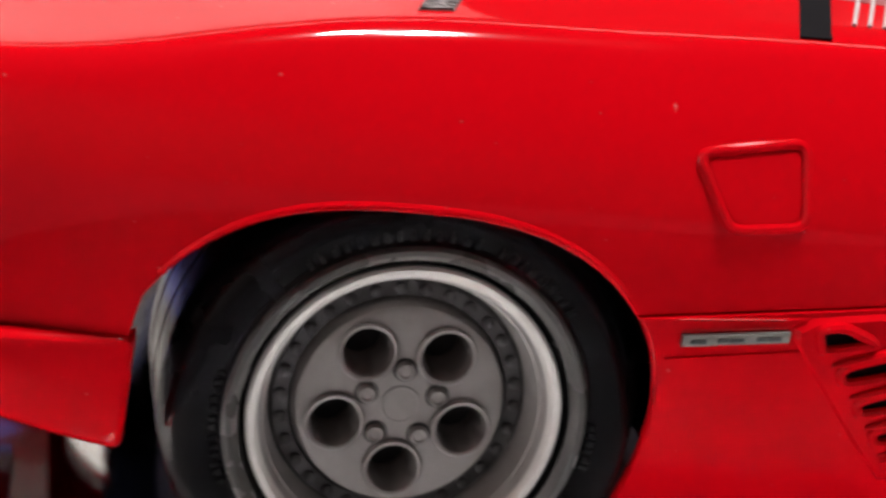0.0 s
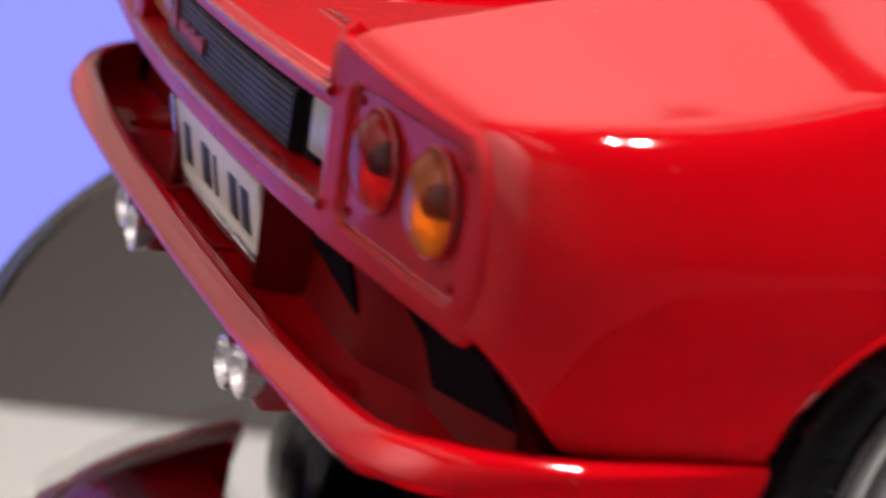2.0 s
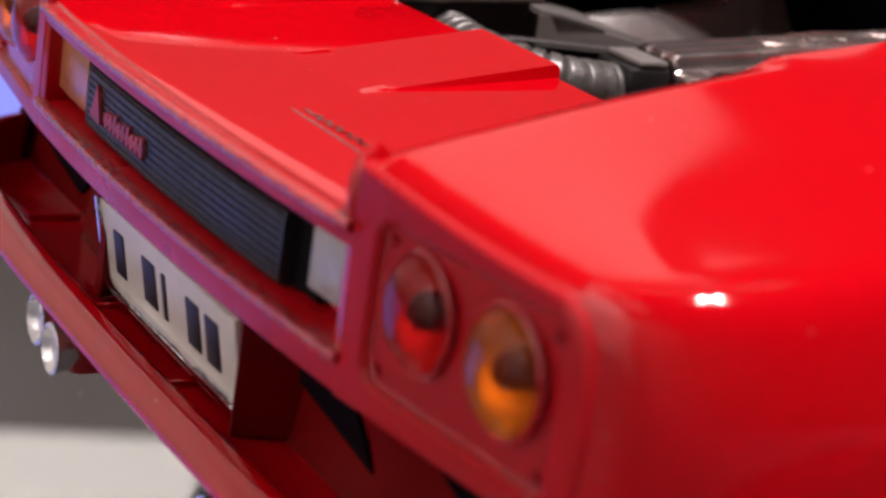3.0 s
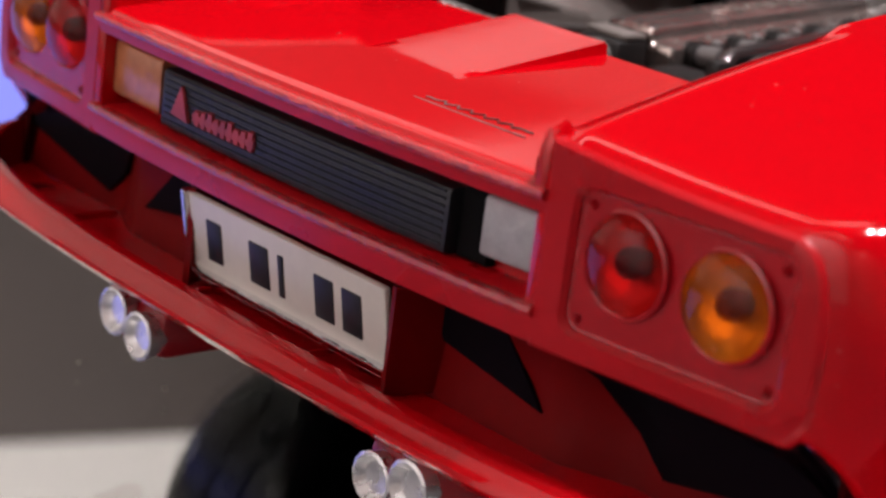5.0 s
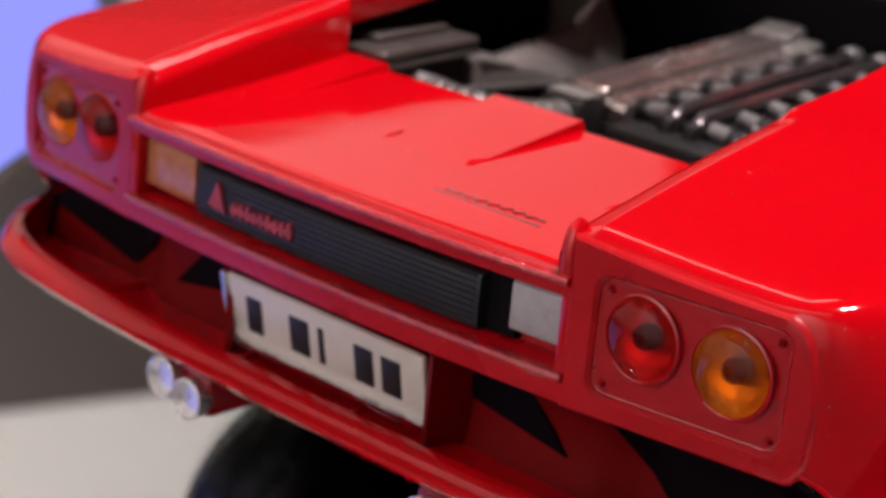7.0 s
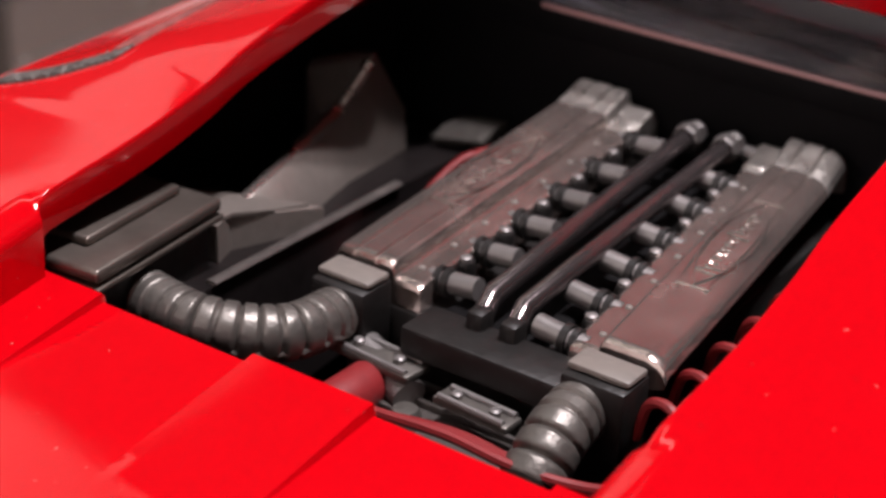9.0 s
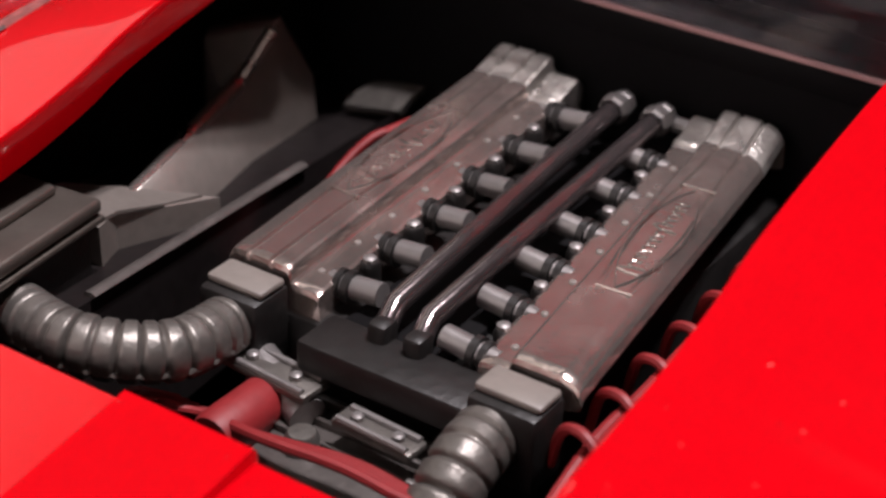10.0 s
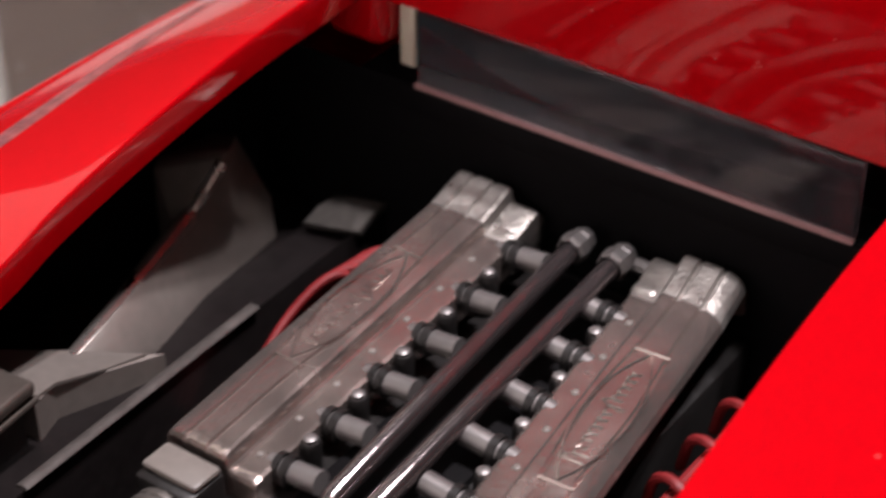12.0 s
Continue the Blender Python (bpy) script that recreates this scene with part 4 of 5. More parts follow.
for side in (1, -1):
    holes = [intake_hole(k) for k in range(5)]
    rim_loop = [(28.3, 29.4), (29.6, 30.2), (34, 30.8), (50, 32.2), (50, 15.0), (40.3, 15.2), (36.4, 19.2), (33.4, 22.6), (30.6, 25.8), (28.5, 28.4)]
    bm = bmesh.new()
    made = ringed(bm, [rim_loop] + holes, lambda u, v: on_side(side, u, v, 0.72))
    mid = Vector((37.5, 24.0))
    wide = [bm.verts.new(on_side(side, mid.x + (u - mid.x) * 1.06, mid.y + (v - mid.y) * 1.06, 0.2)) for u, v in rim_loop]
    strip(bm, made[0], wide)
    for vs, hole in zip(made[1:], holes):
        strip(bm, vs, [bm.verts.new(on_side(side, u, v, 0.26)) for u, v in hole])
    intake = part("side_intake", bm, red, car, "red side intake with slanted dark openings")
    # Openings are shallow; a black sheet in each paints the shade of depth.
    for hole in holes:
        bm = bmesh.new()
        slab(bm, [hole], lambda u, v: on_side(side, u, v, 0.30), lambda u, v: on_side(side, u, v, 0.1))
        part("opening", bm, bay_black, intake)
        pts = [on_side(side, u, v, 0.72) for u, v in hole]
        part("opening_rim", tube(bmesh.new(), pts + pts[:1], 0.45, 8, False), red, intake)
        y0, z0 = min(hole)
        blade = [on_side(side, y0 - 0.9 + 1.3 * j, z0 + 0.5 + 0.46 * j, 0.8) for j in range(6 if hole is not holes[0] else 1)]
        if len(blade) > 1:
            part("fin", tube(bmesh.new(), blade, [0.2] + [0.5] * 5, 8, True, 0.8), red, intake)

# Ribbed louvre and mesh on top of each fender
def top_point(side, x, y, out=0.0):
    lo, hi = 0.0, 1.0
    for _ in range(24):
        u = (lo + hi) / 2
        if top_line(y, u, side)[0] < x:
            lo = u
        else:
            hi = u
    return Vector((side * x, y, top_line(y, lo, side)[1] + out))


for side in (1, -1):
    bm = bmesh.new()
    rows = []
    for k in range(31):
        u = k / 30
        x, y = 46.4 - 8.4 * u, -2.6 + 3.2 * u + 3.0 * u * u
        rows.append([top_point(side, x, y + d, 0.06) for d in (0, 0.9, 1.8, 2.7)])
    grid(bm, rows)
    louvre = part("louvre", thick(bm, 0.25), mesh_grey, car, "grey ribbed louvre let into the fender")
    for k in range(18):
        u = k / 17
        x, y = 46.2 - 8.2 * u, -2.5 + 3.2 * u + 3.0 * u * u
        part("louvre_rib", tube(bmesh.new(), [top_point(side, x, y + d, 0.2) for d in (0.1, 1.3, 2.5)], 0.16, 5), mesh_grey, louvre)
    bm = bmesh.new()
    grid(bm, [[top_point(side, 38.2 + w + 2.6 * k / 30, 6.0 + 36 * k / 30, 0.05) for w in (-0.3, 0.4, 1.1, 2.0)] for k in range(31)])
    part("mesh_strip", thick(bm, 0.2), mesh_pink, car, "speckled grey mesh strip along the fender")
bm = bmesh.new()
grid(bm, [[top_point(1, 47.0 - 9 * k / 10, 26.4 + 0.25 * k + d, 0.08) for d in (0, 0.8, 1.7, 2.6)] for k in range(11)])
part("slot", thick(bm, 0.3), bay_black, car, "black slot in the right buttress")
for k in range(6):
    pts = [top_point(1, 45.0 - 1.2 * j, 31.4 + 1.25 * k + 0.5 * j, 0.15) for j in range(7)]
    part("slat", tube(bmesh.new(), pts, 0.17, 6), pale_trim, car, "thin pale slat in the buttress grille")

# Open rear lid standing on the roof edge, with the rear window below it
def lid(bm):
    rows = []
    for j in range(21):
        v = j / 20
        row = []
        for i in range(41):
            u = -1 + 2 * i / 40
            x = u * (27.5 - 4.0 * v)
            z = sm(v, (0, 0.25, 0.45, 0.7, 1.0), (57.0, 64.5, 72.5, 80.5, 84.0)) + 0.9 * u * u * (1 - v)
            y = sm(v, (0, 0.25, 0.45, 0.7, 1.0), (45.0, 44.2, 43.8, 46.0, 66.0)) - 1.6 * abs(u) ** 3 * (1 - v)
            if abs(u) > 0.86:
                z -= 4.2 * ((abs(u) - 0.86) / 0.14) ** 1.3 * (1 - v)
            row.append((x, y, z))
        rows.append(row)
    grid(bm, rows)
    return thick(bm, 1.2)


lid_ob = part("rear_lid", lid(bmesh.new()), red, car, "red engine lid standing open")
for side in (1, -1):
    part("lid_lug", box(bmesh.new(), side * 27.0 - 3.4, side * 27.0 + 3.4, 43.6, 47.5, 52.6, 61.0, 1.6, 4), red, lid_ob)
pane = part("rear_window", box(bmesh.new(), -20.6, 20.3, 44.3, 45.1, 50.3, 57.2, 0.2), window_glass, car, "small clear upright rear window")
pane.visible_shadow = False
part("window_edge", box(bmesh.new(), -20.7, 20.4, 44.0, 44.45, 50.0, 50.5, 0.1), edge_pink, pane)
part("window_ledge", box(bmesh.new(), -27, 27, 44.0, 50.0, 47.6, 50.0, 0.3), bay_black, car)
part("hinge_arm", box(bmesh.new(), -23.2, -21.6, 45.4, 46.2, 51.0, 57.5, 0.2), cream, car, "cream plastic hinge arm beside the window")
part("side_trim", tube(bmesh.new(), [(-28.1, 33.5, 55.9), (-28.2, 37.0, 56.5), (-28.2, 41.0, 57.2)], 0.5, 8, True, 1.6), pale_trim, car, "pale plastic trim strip at the bay edge")

# Bay tub

BAY = (-16.2, -5, 2.5, 7, 13.3, 20.5, 27, 34, 44.2)


def tub(bm):
    zf = 20.0
    grid(bm, [[(-38, -16.2, zf), (38, -16.2, zf)], [(-38, 44.2, zf), (38, 44.2, zf)]])
    for side in (1, -1):
        grid(bm, [[(side * 38, y, z) for y in (-16.2, 0, 20, 44.2)] for z in (zf, 36, 47.5)])
        grid(bm, [[(side * 38, y, 47.5 + (y + 16) * 0.02) for y in BAY], [(side * 27.0, y, inner_edge(y)[1] - 2.2) for y in BAY]])
    grid(bm, [[(-38, -16.15, z), (38, -16.15, z)] for z in (zf, 42.6)])
    grid(bm, [[(-38, 44.2, z), (38, 44.2, z)] for z in (zf, 50.2)])
    return bm


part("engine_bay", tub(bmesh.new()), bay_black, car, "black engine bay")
part("bay_ledge", box(bmesh.new(), 5.5, 24, -16.1, -12.2, 38.4, 39.6, 0.4), red, car)

# ---------- wheels ----------
TYRE = [(12.4, 2.0), (12.9, 2.0), (13.15, 2.4), (13.5, 3.2), (13.9, 3.72), (14.4, 3.75), (14.75, 3.4), (15.0, 3.3), (15.4, 3.5), (16.4, 3.6), (17.3, 3.2), (18.0, 2.4), (18.42, 1.2), (18.5, -0.3)]
TYRE += [(18.5, -4.2), (18.1, -4.35), (18.1, -4.9), (18.5, -5.05), (18.5, -9.5), (18.1, -9.65), (18.1, -10.2), (18.5, -10.35), (18.5, -13.2), (17.8, -15.0), (15.5, -15.6), (12.4, -15.0)]
RIM = [(12.7, 1.9), (12.75, 2.7), (12.5, 3.0), (12.1, 2.95), (11.8, 2.6), (11.65, 2.2)]
BARREL = [(11.65, 2.2), (11.4, 1.6), (11.3, 1.3), (11.15, 1.25), (10.7, -1.0), (10.3, -1.6)]


def polar(r, deg):
    return r * math.cos(radians(deg)), r * math.sin(radians(deg))


def circle(cx, cy, r, n):
    return [(cx + r * math.cos(2 * math.pi * k / n), cy + r * math.sin(2 * math.pi * k / n)) for k in range(n)]


TYRE = [(r + (0.24 * (r - 14.4) if r > 14.4 else 0), h) for r, h in TYRE]


def make_wheel():
    """A wheel about the origin, its outer face towards +x."""
    w = new("wheel")
    w.parent = car
    tyre = part("tyre", lathe(bmesh.new(), TYRE, (0, 0, 0), 96), tyre_rubber, w, "black rubber tyre with raised sidewall bars")
    # The bead's highlight is painted by this greyer ring.
    part("bead", lathe(bmesh.new(), [(13.3, 3.0), (13.6, 3.5), (13.95, 3.82), (14.35, 3.84), (14.65, 3.6), (14.8, 3.3)], (0, 0, 0), 96), bead_sheen, tyre, "bead of the tyre, greyed for its sheen")
    bars = bmesh.new()
    rng = random.Random(4)
    def stroke(r0, r1, a0, a1):
        pts = [(r0, a0), (r1, a0), (r1, a1), (r0, a1)]
        f = [bars.verts.new((3.62, *polar(r, d))) for r, d in pts]
        g = [bars.verts.new((3.2, *polar(r, d))) for r, d in pts]
        bars.faces.new(f)
        strip(bars, f, g)

    for a0, a1, n, tall in ((38, 70, 9, 1.15), (74, 128, 14, 1.2), (166, 204, 13, 0.8), (-14, 2, 6, 0.8), (232, 298, 18, 1.1)):
        for k in range(n):
            a = a0 + (a1 - a0) * (k + 0.5) / n
            wd = (a1 - a0) / n * 0.3
            r0 = 15.1
            for u in (-0.8, -0.1, 0.6)[rng.randint(0, 1):]:
                stroke(r0, r0 + tall * rng.choice((0.5, 0.7, 0.8)), a + wd * u, a + wd * u + 0.36)
    tagged(part("sidewall_relief", bars, relief_rubber, tyre), "raised black sidewall bars", "", "", "stuff")
    rim = part("rim", lathe(bmesh.new(), RIM, (0, 0, 0), 96), rim_silver, w, "silver rim with grey five-hole centre")
    part("barrel", lathe(bmesh.new(), BARREL, (0, 0, 0), 96), rim_barrel, rim)
    ring = part("stud_ring", lathe(bmesh.new(), [(10.6, -1.3), (10.2, -0.9), (9.0, -0.9), (8.8, -1.6)], (0, 0, 0), 80), rim_dark, rim)
    studs = bmesh.new()
    for k in range(30):
        y, z = polar(9.65, 12 * k)
        lathe(studs, [(0.52, -0.95), (0.5, -0.6), (0.3, -0.45), (0.05, -0.42)], (0, y, z), 8)
    part("studs", studs, rim_dark, ring)
    dish = bmesh.new()
    centres = [polar(5.5, 54 + 72 * k) for k in range(5)]
    loops = [circle(0, 0, 8.1, 72)] + [circle(y, z, 2.45, 32) for y, z in centres]
    made = ringed(dish, loops, lambda u, v: (0.25, u, v))
    edge = [dish.verts.new((0.1, *p)) for p in circle(0, 0, 8.45, 72)]
    low = [dish.verts.new((-1.5, *p)) for p in circle(0, 0, 8.85, 72)]
    strip(dish, made[0], edge)
    strip(dish, edge, low)
    for (y, z), vs in zip(centres, made[1:]):
        prev = vs
        for r, h in ((2.5, 0.55), (2.35, 0.72), (2.12, 0.66), (1.98, 0.3), (1.9, -1.0), (1.8, -4.2)):
            nxt = [dish.verts.new((h, *p)) for p in circle(y, z, r, 32)]
            strip(dish, prev, nxt)
            prev = nxt
    part("dish", dish, rim_grey, rim, "grey painted dish with five round holes")
    for k in range(5):
        y, z = polar(3.05, 90 + 72 * k)
        # Dark disc under each nut draws the dark outline round it.
        part("nut_outline", lathe(bmesh.new(), [(1.02, 0.2), (1.0, 0.3), (0.8, 0.31)], (0, y, z), 20), rim_dark, rim)
        part("nut", lathe(bmesh.new(), [(0.82, 0.2), (0.8, 0.62), (0.62, 0.9), (0.5, 0.86), (0.42, 0.75), (0.05, 0.78)], (0, y, z), 20), rim_grey, rim)
    part("hub_cap", lathe(bmesh.new(), [(1.66, 0.2), (1.62, 0.34), (1.45, 0.34), (1.4, 0.28), (0.05, 0.3)], (0, 0, 0), 32), rim_grey, rim)
    part("hub_back", lathe(bmesh.new(), [(10.5, -4.0), (0.05, -4.3)], (0, 0, 0), 40), black, rim)
    return w


wheel = make_wheel()
SMALLER = Matrix.Scale(0.96, 4)
wheel.matrix_local = pose(0.0458, 0.0003, 0.0185) @ SMALLER
for x, y, turn in ((-0.0458, 0.0003, 180), (0.0455, 0.147, 0), (-0.0455, 0.147, 180)):
    m = pose(x, y, 0.0185, 0, 0, turn) @ SMALLER
    copy_thing(wheel, m)
part("axle", tube(bmesh.new(), [(-34, 0.3, 18.5), (34, 0.3, 18.5)], 2.0, 12), black, car)

# ---------- engine ----------
engine = part("engine", box(box(bmesh.new(), -13.5, 13.5, 4.5, 43.5, 24.0, 38.2, 0.8), -5.0, 9.5, 0.6, 5.2, 36.8, 39.4, 0.4), engine_dark, car, "grey plastic twelve-cylinder engine")


def rise(y):
    """Height of the covers' top along the engine."""
    return 41.7 + (y - 5) * 0.062


def skew(side, y):
    """The right bank runs slightly inwards towards the window."""
    return 1.5 - 0.088 * (y - 5) if side > 0 else -0.01 * (y - 5)


def cover(bm, side, ys):
    """Valve cover: raised outer plate with grooves, lower inner flange."""
    prof = [(14.0, -1.5), (14.6, -1.2), (14.62, -0.5), (14.3, -0.05), (13.9, 0.05), (13.0, 0.1), (12.85, -0.12), (12.65, -0.12), (12.5, 0.12), (10.9, 0.14), (10.75, -0.1), (10.55, -0.1), (10.4, 0.12),
            (9.3, 0.1), (9.05, -0.05), (8.85, -0.5), (8.8, -1.05), (8.6, -1.2), (6.6, -1.25), (6.3, -1.4), (6.2, -2.2), (6.2, -4.0)]
    if side > 0:
        prof[:5] = [(14.0, -1.9), (14.6, -1.7), (14.7, -1.3), (14.45, -0.7), (13.9, -0.2)]
    rows = []
    for y in ys:
        d = 0.5 if y == 5.0 else (0.15 if y == 5.15 else 0.0)
        # the far end is turned up
        d -= 0.20 * max(0.0, min(y, 42.0) - 38.2) - (2.2 if y > 42.7 else 0.12 * max(0.0, y - 42.0))
        bulge = math.exp(-((y - 24) / 7.0) ** 2)
        # the right cover is smooth at its near end
        g = 1.0 if side < 0 else max(0.0, min(1.0, (y - 13.0) / 8.0))
        row = []
        for x, z in prof:
            if -0.2 < z < -0.08 and x < 14:
                z = 0.12 + (z - 0.12) * g
            shift = bulge * 0.7 if 12.4 < x < 13.1 else (-bulge * 0.8 if 10.3 < x < 11.0 else 0)
            row.append((side * (x + shift) + skew(side, y), y, rise(y) + z - d))
        rows.append(row)
    grid(bm, rows)
    bm.faces.new([bm.verts.new((p[0], p[1] + 0.02, p[2])) for p in rows[0]])
    bm.faces.new([bm.verts.new((p[0], p[1] - 0.02, p[2])) for p in rows[-1]])
    return bm


for side in (1, -1):
    cov = part("valve_cover", cover(bmesh.new(), side, [5.0, 5.15, 5.5] + [6 + 31.0 * k / 24 for k in range(25)] + [38.1]), engine_grey, engine, "brownish grey valve cover with raised grooves", 25)
    part("end_plate", cover(bmesh.new(), side, [38.1, 38.3, 39.4, 40.6, 41.8, 42.1, 42.5, 42.8]), engine_cast, cov, "rough silver end of the cover", 25)
    a, b = sorted((side * 6.2 + skew(side, 41), side * 8.7 + skew(side, 41)))
    part("end_cap", box(bmesh.new(), a, b, 38.4, 43.6, rise(40) - 5.0, rise(40) - 1.0, 0.6, 3), engine_cast, cov, "rough cast silver end cap")
    bm = bmesh.new()
    rng = random.Random(7)
    pen = []
    for k in range(91):
        y = 18.0 + k * 0.12
        tall = 1.0 if k < 9 or 52 < k < 60 else 0.42
        pen.append((side * 0.45 + skew(side, y) + side * (11.25 + tall * math.sin(k * 0.95 + 0.4 * math.sin(k * 0.31))), y + 0.25 * math.sin(k * 0.95 + 1.2), rise(y) + 0.17))
    tube(bm, pen, 0.10, 5)
    for s in (1, -1):
        tube(bm, [(side * (11.7 + s * 2.0 * math.cos(math.pi * (j / 12 - 0.5)) ** 0.8) + skew(side, 16.0 + 15.0 * j / 12), 16.0 + 15.0 * j / 12, rise(16 + 15 * j / 12) + 0.15) for j in range(13)], 0.12, 5)
    for y in (15.6, 31.2):
        tube(bm, [(side * 10.3 + skew(side, y), y, rise(y) + 0.16), (side * 13.2 + skew(side, y), y + 0.2, rise(y) + 0.16)], 0.12, 5)
    part("raised_script", bm, engine_grey, cov, "raised illegible strokes on the cover")
    for k in range(7):
        y = 7.6 + k * 4.55
        part("screw", lathe(bmesh.new(), [(0.30, 0.0), (0.28, 0.12), (0.16, 0.18), (0.03, 0.2)], (side * 7.9 + skew(side, y), y, rise(y) - 1.25), 12, "z"), block_pale, cov)
    # near end block and its top plate
    x0, x1 = (-14.0, -8.6) if side < 0 else (9.6, 15.2)
    blk = part("end_block", box(bmesh.new(), x0, x1, 0.6, 4.6, 34.5, 40.7, 0.4), engine_dark, engine)
    part("block_top", box(bmesh.new(), x0 + 0.1, x1 - 0.1, 1.4, 4.3, 40.7, 41.35, 0.3), block_pale, blk)
    # rail with rounded union at the far end
    xn, xf = (2.6, 2.1) if side > 0 else (-0.5, -1.8)
    pts = [(xn + 0.2, 5.2, 40.0), (xn, 6.6, 41.0), ((xn + xf) / 2, 22, 42.0), (xf, 40.2, 43.0)]
    rail = part("fuel_rail", tube(bmesh.new(), pts, 0.9, 16), rail_metal, engine, "long dull metal rail")
    part("union", lathe(bmesh.new(), [(0.2, 2.0), (0.8, 1.9), (1.1, 1.5), (1.15, 0.9), (0.95, 0.6), (1.35, 0.4), (1.35, -0.7), (1.1, -1.0)], (xf, 40.6, 43.0), 8, "y"), pipe_metal, rail)
    part("rail_foot", box(bmesh.new(), xn - 0.5, xn + 1.2, 3.6, 5.6, 36.8, 40.9, 0.5), engine_dark, rail)
    # cross pipes with clamps and bolts
    for k, y in enumerate((8.0, 13.8, 19.6, 25.4, 31.4, 38.0) if side < 0 else (6.4, 12.2, 18.0, 23.8, 29.8, 35.4)):
        z = rise(y) - 1.9
        xe = side * 7.2 + skew(side, y)
        run = part("runner", tube(bmesh.new(), [(xe - side * 4.6, y, z + 0.3), (xe - side * 1.6, y, z), (xe, y, z - 0.2)], 0.95, 14), pipe_metal, engine)
        bm = bmesh.new()
        tube(bm, [(xe - side * 2.1, y, z - 0.02), (xe - side * 1.5, y, z - 0.04)], 1.3, 16)
        tube(bm, [(xe - side * 1.2, y, z - 0.02), (xe - side * 0.7, y, z - 0.04)], 1.2, 16)
        part("clamp", bm, engine_dark, run)
        if k < 5:
            bm = bmesh.new()
            lathe(bm, [(0.9, -2.0), (0.9, 0.1), (0.75, 0.5), (0.05, 0.55)], (xe - side * 1.3, y + 2.9, z + 0.2), 14, "z")
            inj = part("injector", bm, engine_dark, engine)
            part("bolt", lathe(bmesh.new(), [(0.55, 0), (0.55, 0.35), (0.3, 0.5), (0.03, 0.5)], (xe - side * 1.4, y + 2.8, z + 0.7), 8, "z"), pipe_metal, inj)
part("end_pipe", tube(bmesh.new(), [(3.0, 42.0, 42.4), (7.0, 42.2, 42.2)], 0.7, 10), pipe_metal, engine)
part("plenum", box(bmesh.new(), -4.6, 4.8, 5.0, 42.0, 36.0, 38.8, 0.6), bay_black, engine)

# ribbed intake hoses
def hose(bm, ctrl, r, ribs):
    pts = curve_pts(ctrl, 34)
    n = len(pts)
    rad = [r * (0.80 + 0.20 * min(1.0, 1.7 * abs(math.sin(math.pi * ribs * i / (n - 1)))) ** 0.6) for i in range(n)]
    return tube(bm, pts, rad, 20)


def seam(bm, ctrl, r):
    """Moulding seam along the outer side of a hose."""
    pts = curve_pts(ctrl, 34)
    line = []
    for i, p in enumerate(pts):
        d = (pts[min(i + 1, len(pts) - 1)] - pts[max(i - 1, 0)]).normalized()
        side = Vector((d.y, -d.x, 0)).normalized()
        line.append(p + side * r * 0.86 + Vector((0, 0, -0.35 * r + 0.08 * math.sin(i * 1.3))))
    return tube(bm, line, 0.2, 6)


LEFT_HOSE = [(-23.2, -8.6, 39.6), (-20.1, -9.3, 39.8), (-16.9, -9.2, 39.6), (-13.5, -7.4, 39.2), (-11.4, -4.6, 38.8), (-11.2, -0.8, 38.4), (-11.4, 1.4, 38.2)]
RIGHT_HOSE = [(11.4, 1.2, 38.0), (11.6, -2.6, 37.4), (11.8, -6.6, 34.6), (11.8, -9.0, 30.0)]
for ctrl, r, ribs in ((LEFT_HOSE, 2.3, 15), (RIGHT_HOSE, 2.5, 8)):
    pipe = part("intake_hose", hose(bmesh.new(), ctrl, r, ribs), hose_grey, engine, "grey ribbed intake hose")
    part("hose_seam", seam(bmesh.new(), ctrl, r), hose_grey, pipe)

# air box with stepped lid, on the left; a second one lies under the right fender
TURN = Matrix.Translation((-21.8, -14.7, 0)) @ Matrix.Rotation(radians(5.5), 4, "Z") @ Matrix.Translation((21.8, 14.7, 0))
airbox = part("air_box", box(bmesh.new(), -32.2, -22.6, -14.2, 0.2, 33.0, 43.2, 0.4, 2, TURN), engine_dark, engine, "dark grey air box with stepped lid")
part("box_lid", box(bmesh.new(), -32.6, -21.8, -15.0, 0.9, 43.5, 44.7, 0.4, 3, TURN), box_grey, airbox)
part("box_lid_rim", box(bmesh.new(), -32.7, -21.7, -15.1, 1.0, 42.7, 43.25, 0.2, 2, TURN), box_grey, airbox)
part("box_step", box(bmesh.new(), -30.6, -25.0, -12.2, -0.4, 44.7, 45.5, 0.3, 3, TURN), box_grey, airbox)

# moulded shelf and air scoop beside the engine
def tray_z(y):
    """Height of the shelf's edge, which falls towards the window."""
    return 40.5 - 0.09 * (y + 5)


bm = bmesh.new()
SHELF = (-7.0, 8.0, 23.0, 43.8)
grid(bm, [[(-37.4, y, tray_z(y) - 2.6) for y in SHELF], [(-20.6 - 0.107 * (y + 5), y, tray_z(y) - 1.6) for y in SHELF],
          [(-19.4 - 0.107 * (y + 5), y, tray_z(y) - 0.4) for y in SHELF], [(-18.4 - 0.09 * (y + 5), y, 26.0) for y in SHELF]])
part("tray", thick(bm, 0.5), tray_black, engine)
edge_pts = [(-19.5 - 0.107 * (y + 5), y, tray_z(y)) for y in (-5, 0, 6, 12, 18, 24)]
part("tray_edge", tube(bmesh.new(), curve_pts(edge_pts, 6), 0.55, 8, True, 0.4), gear_grey, engine)
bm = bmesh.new()
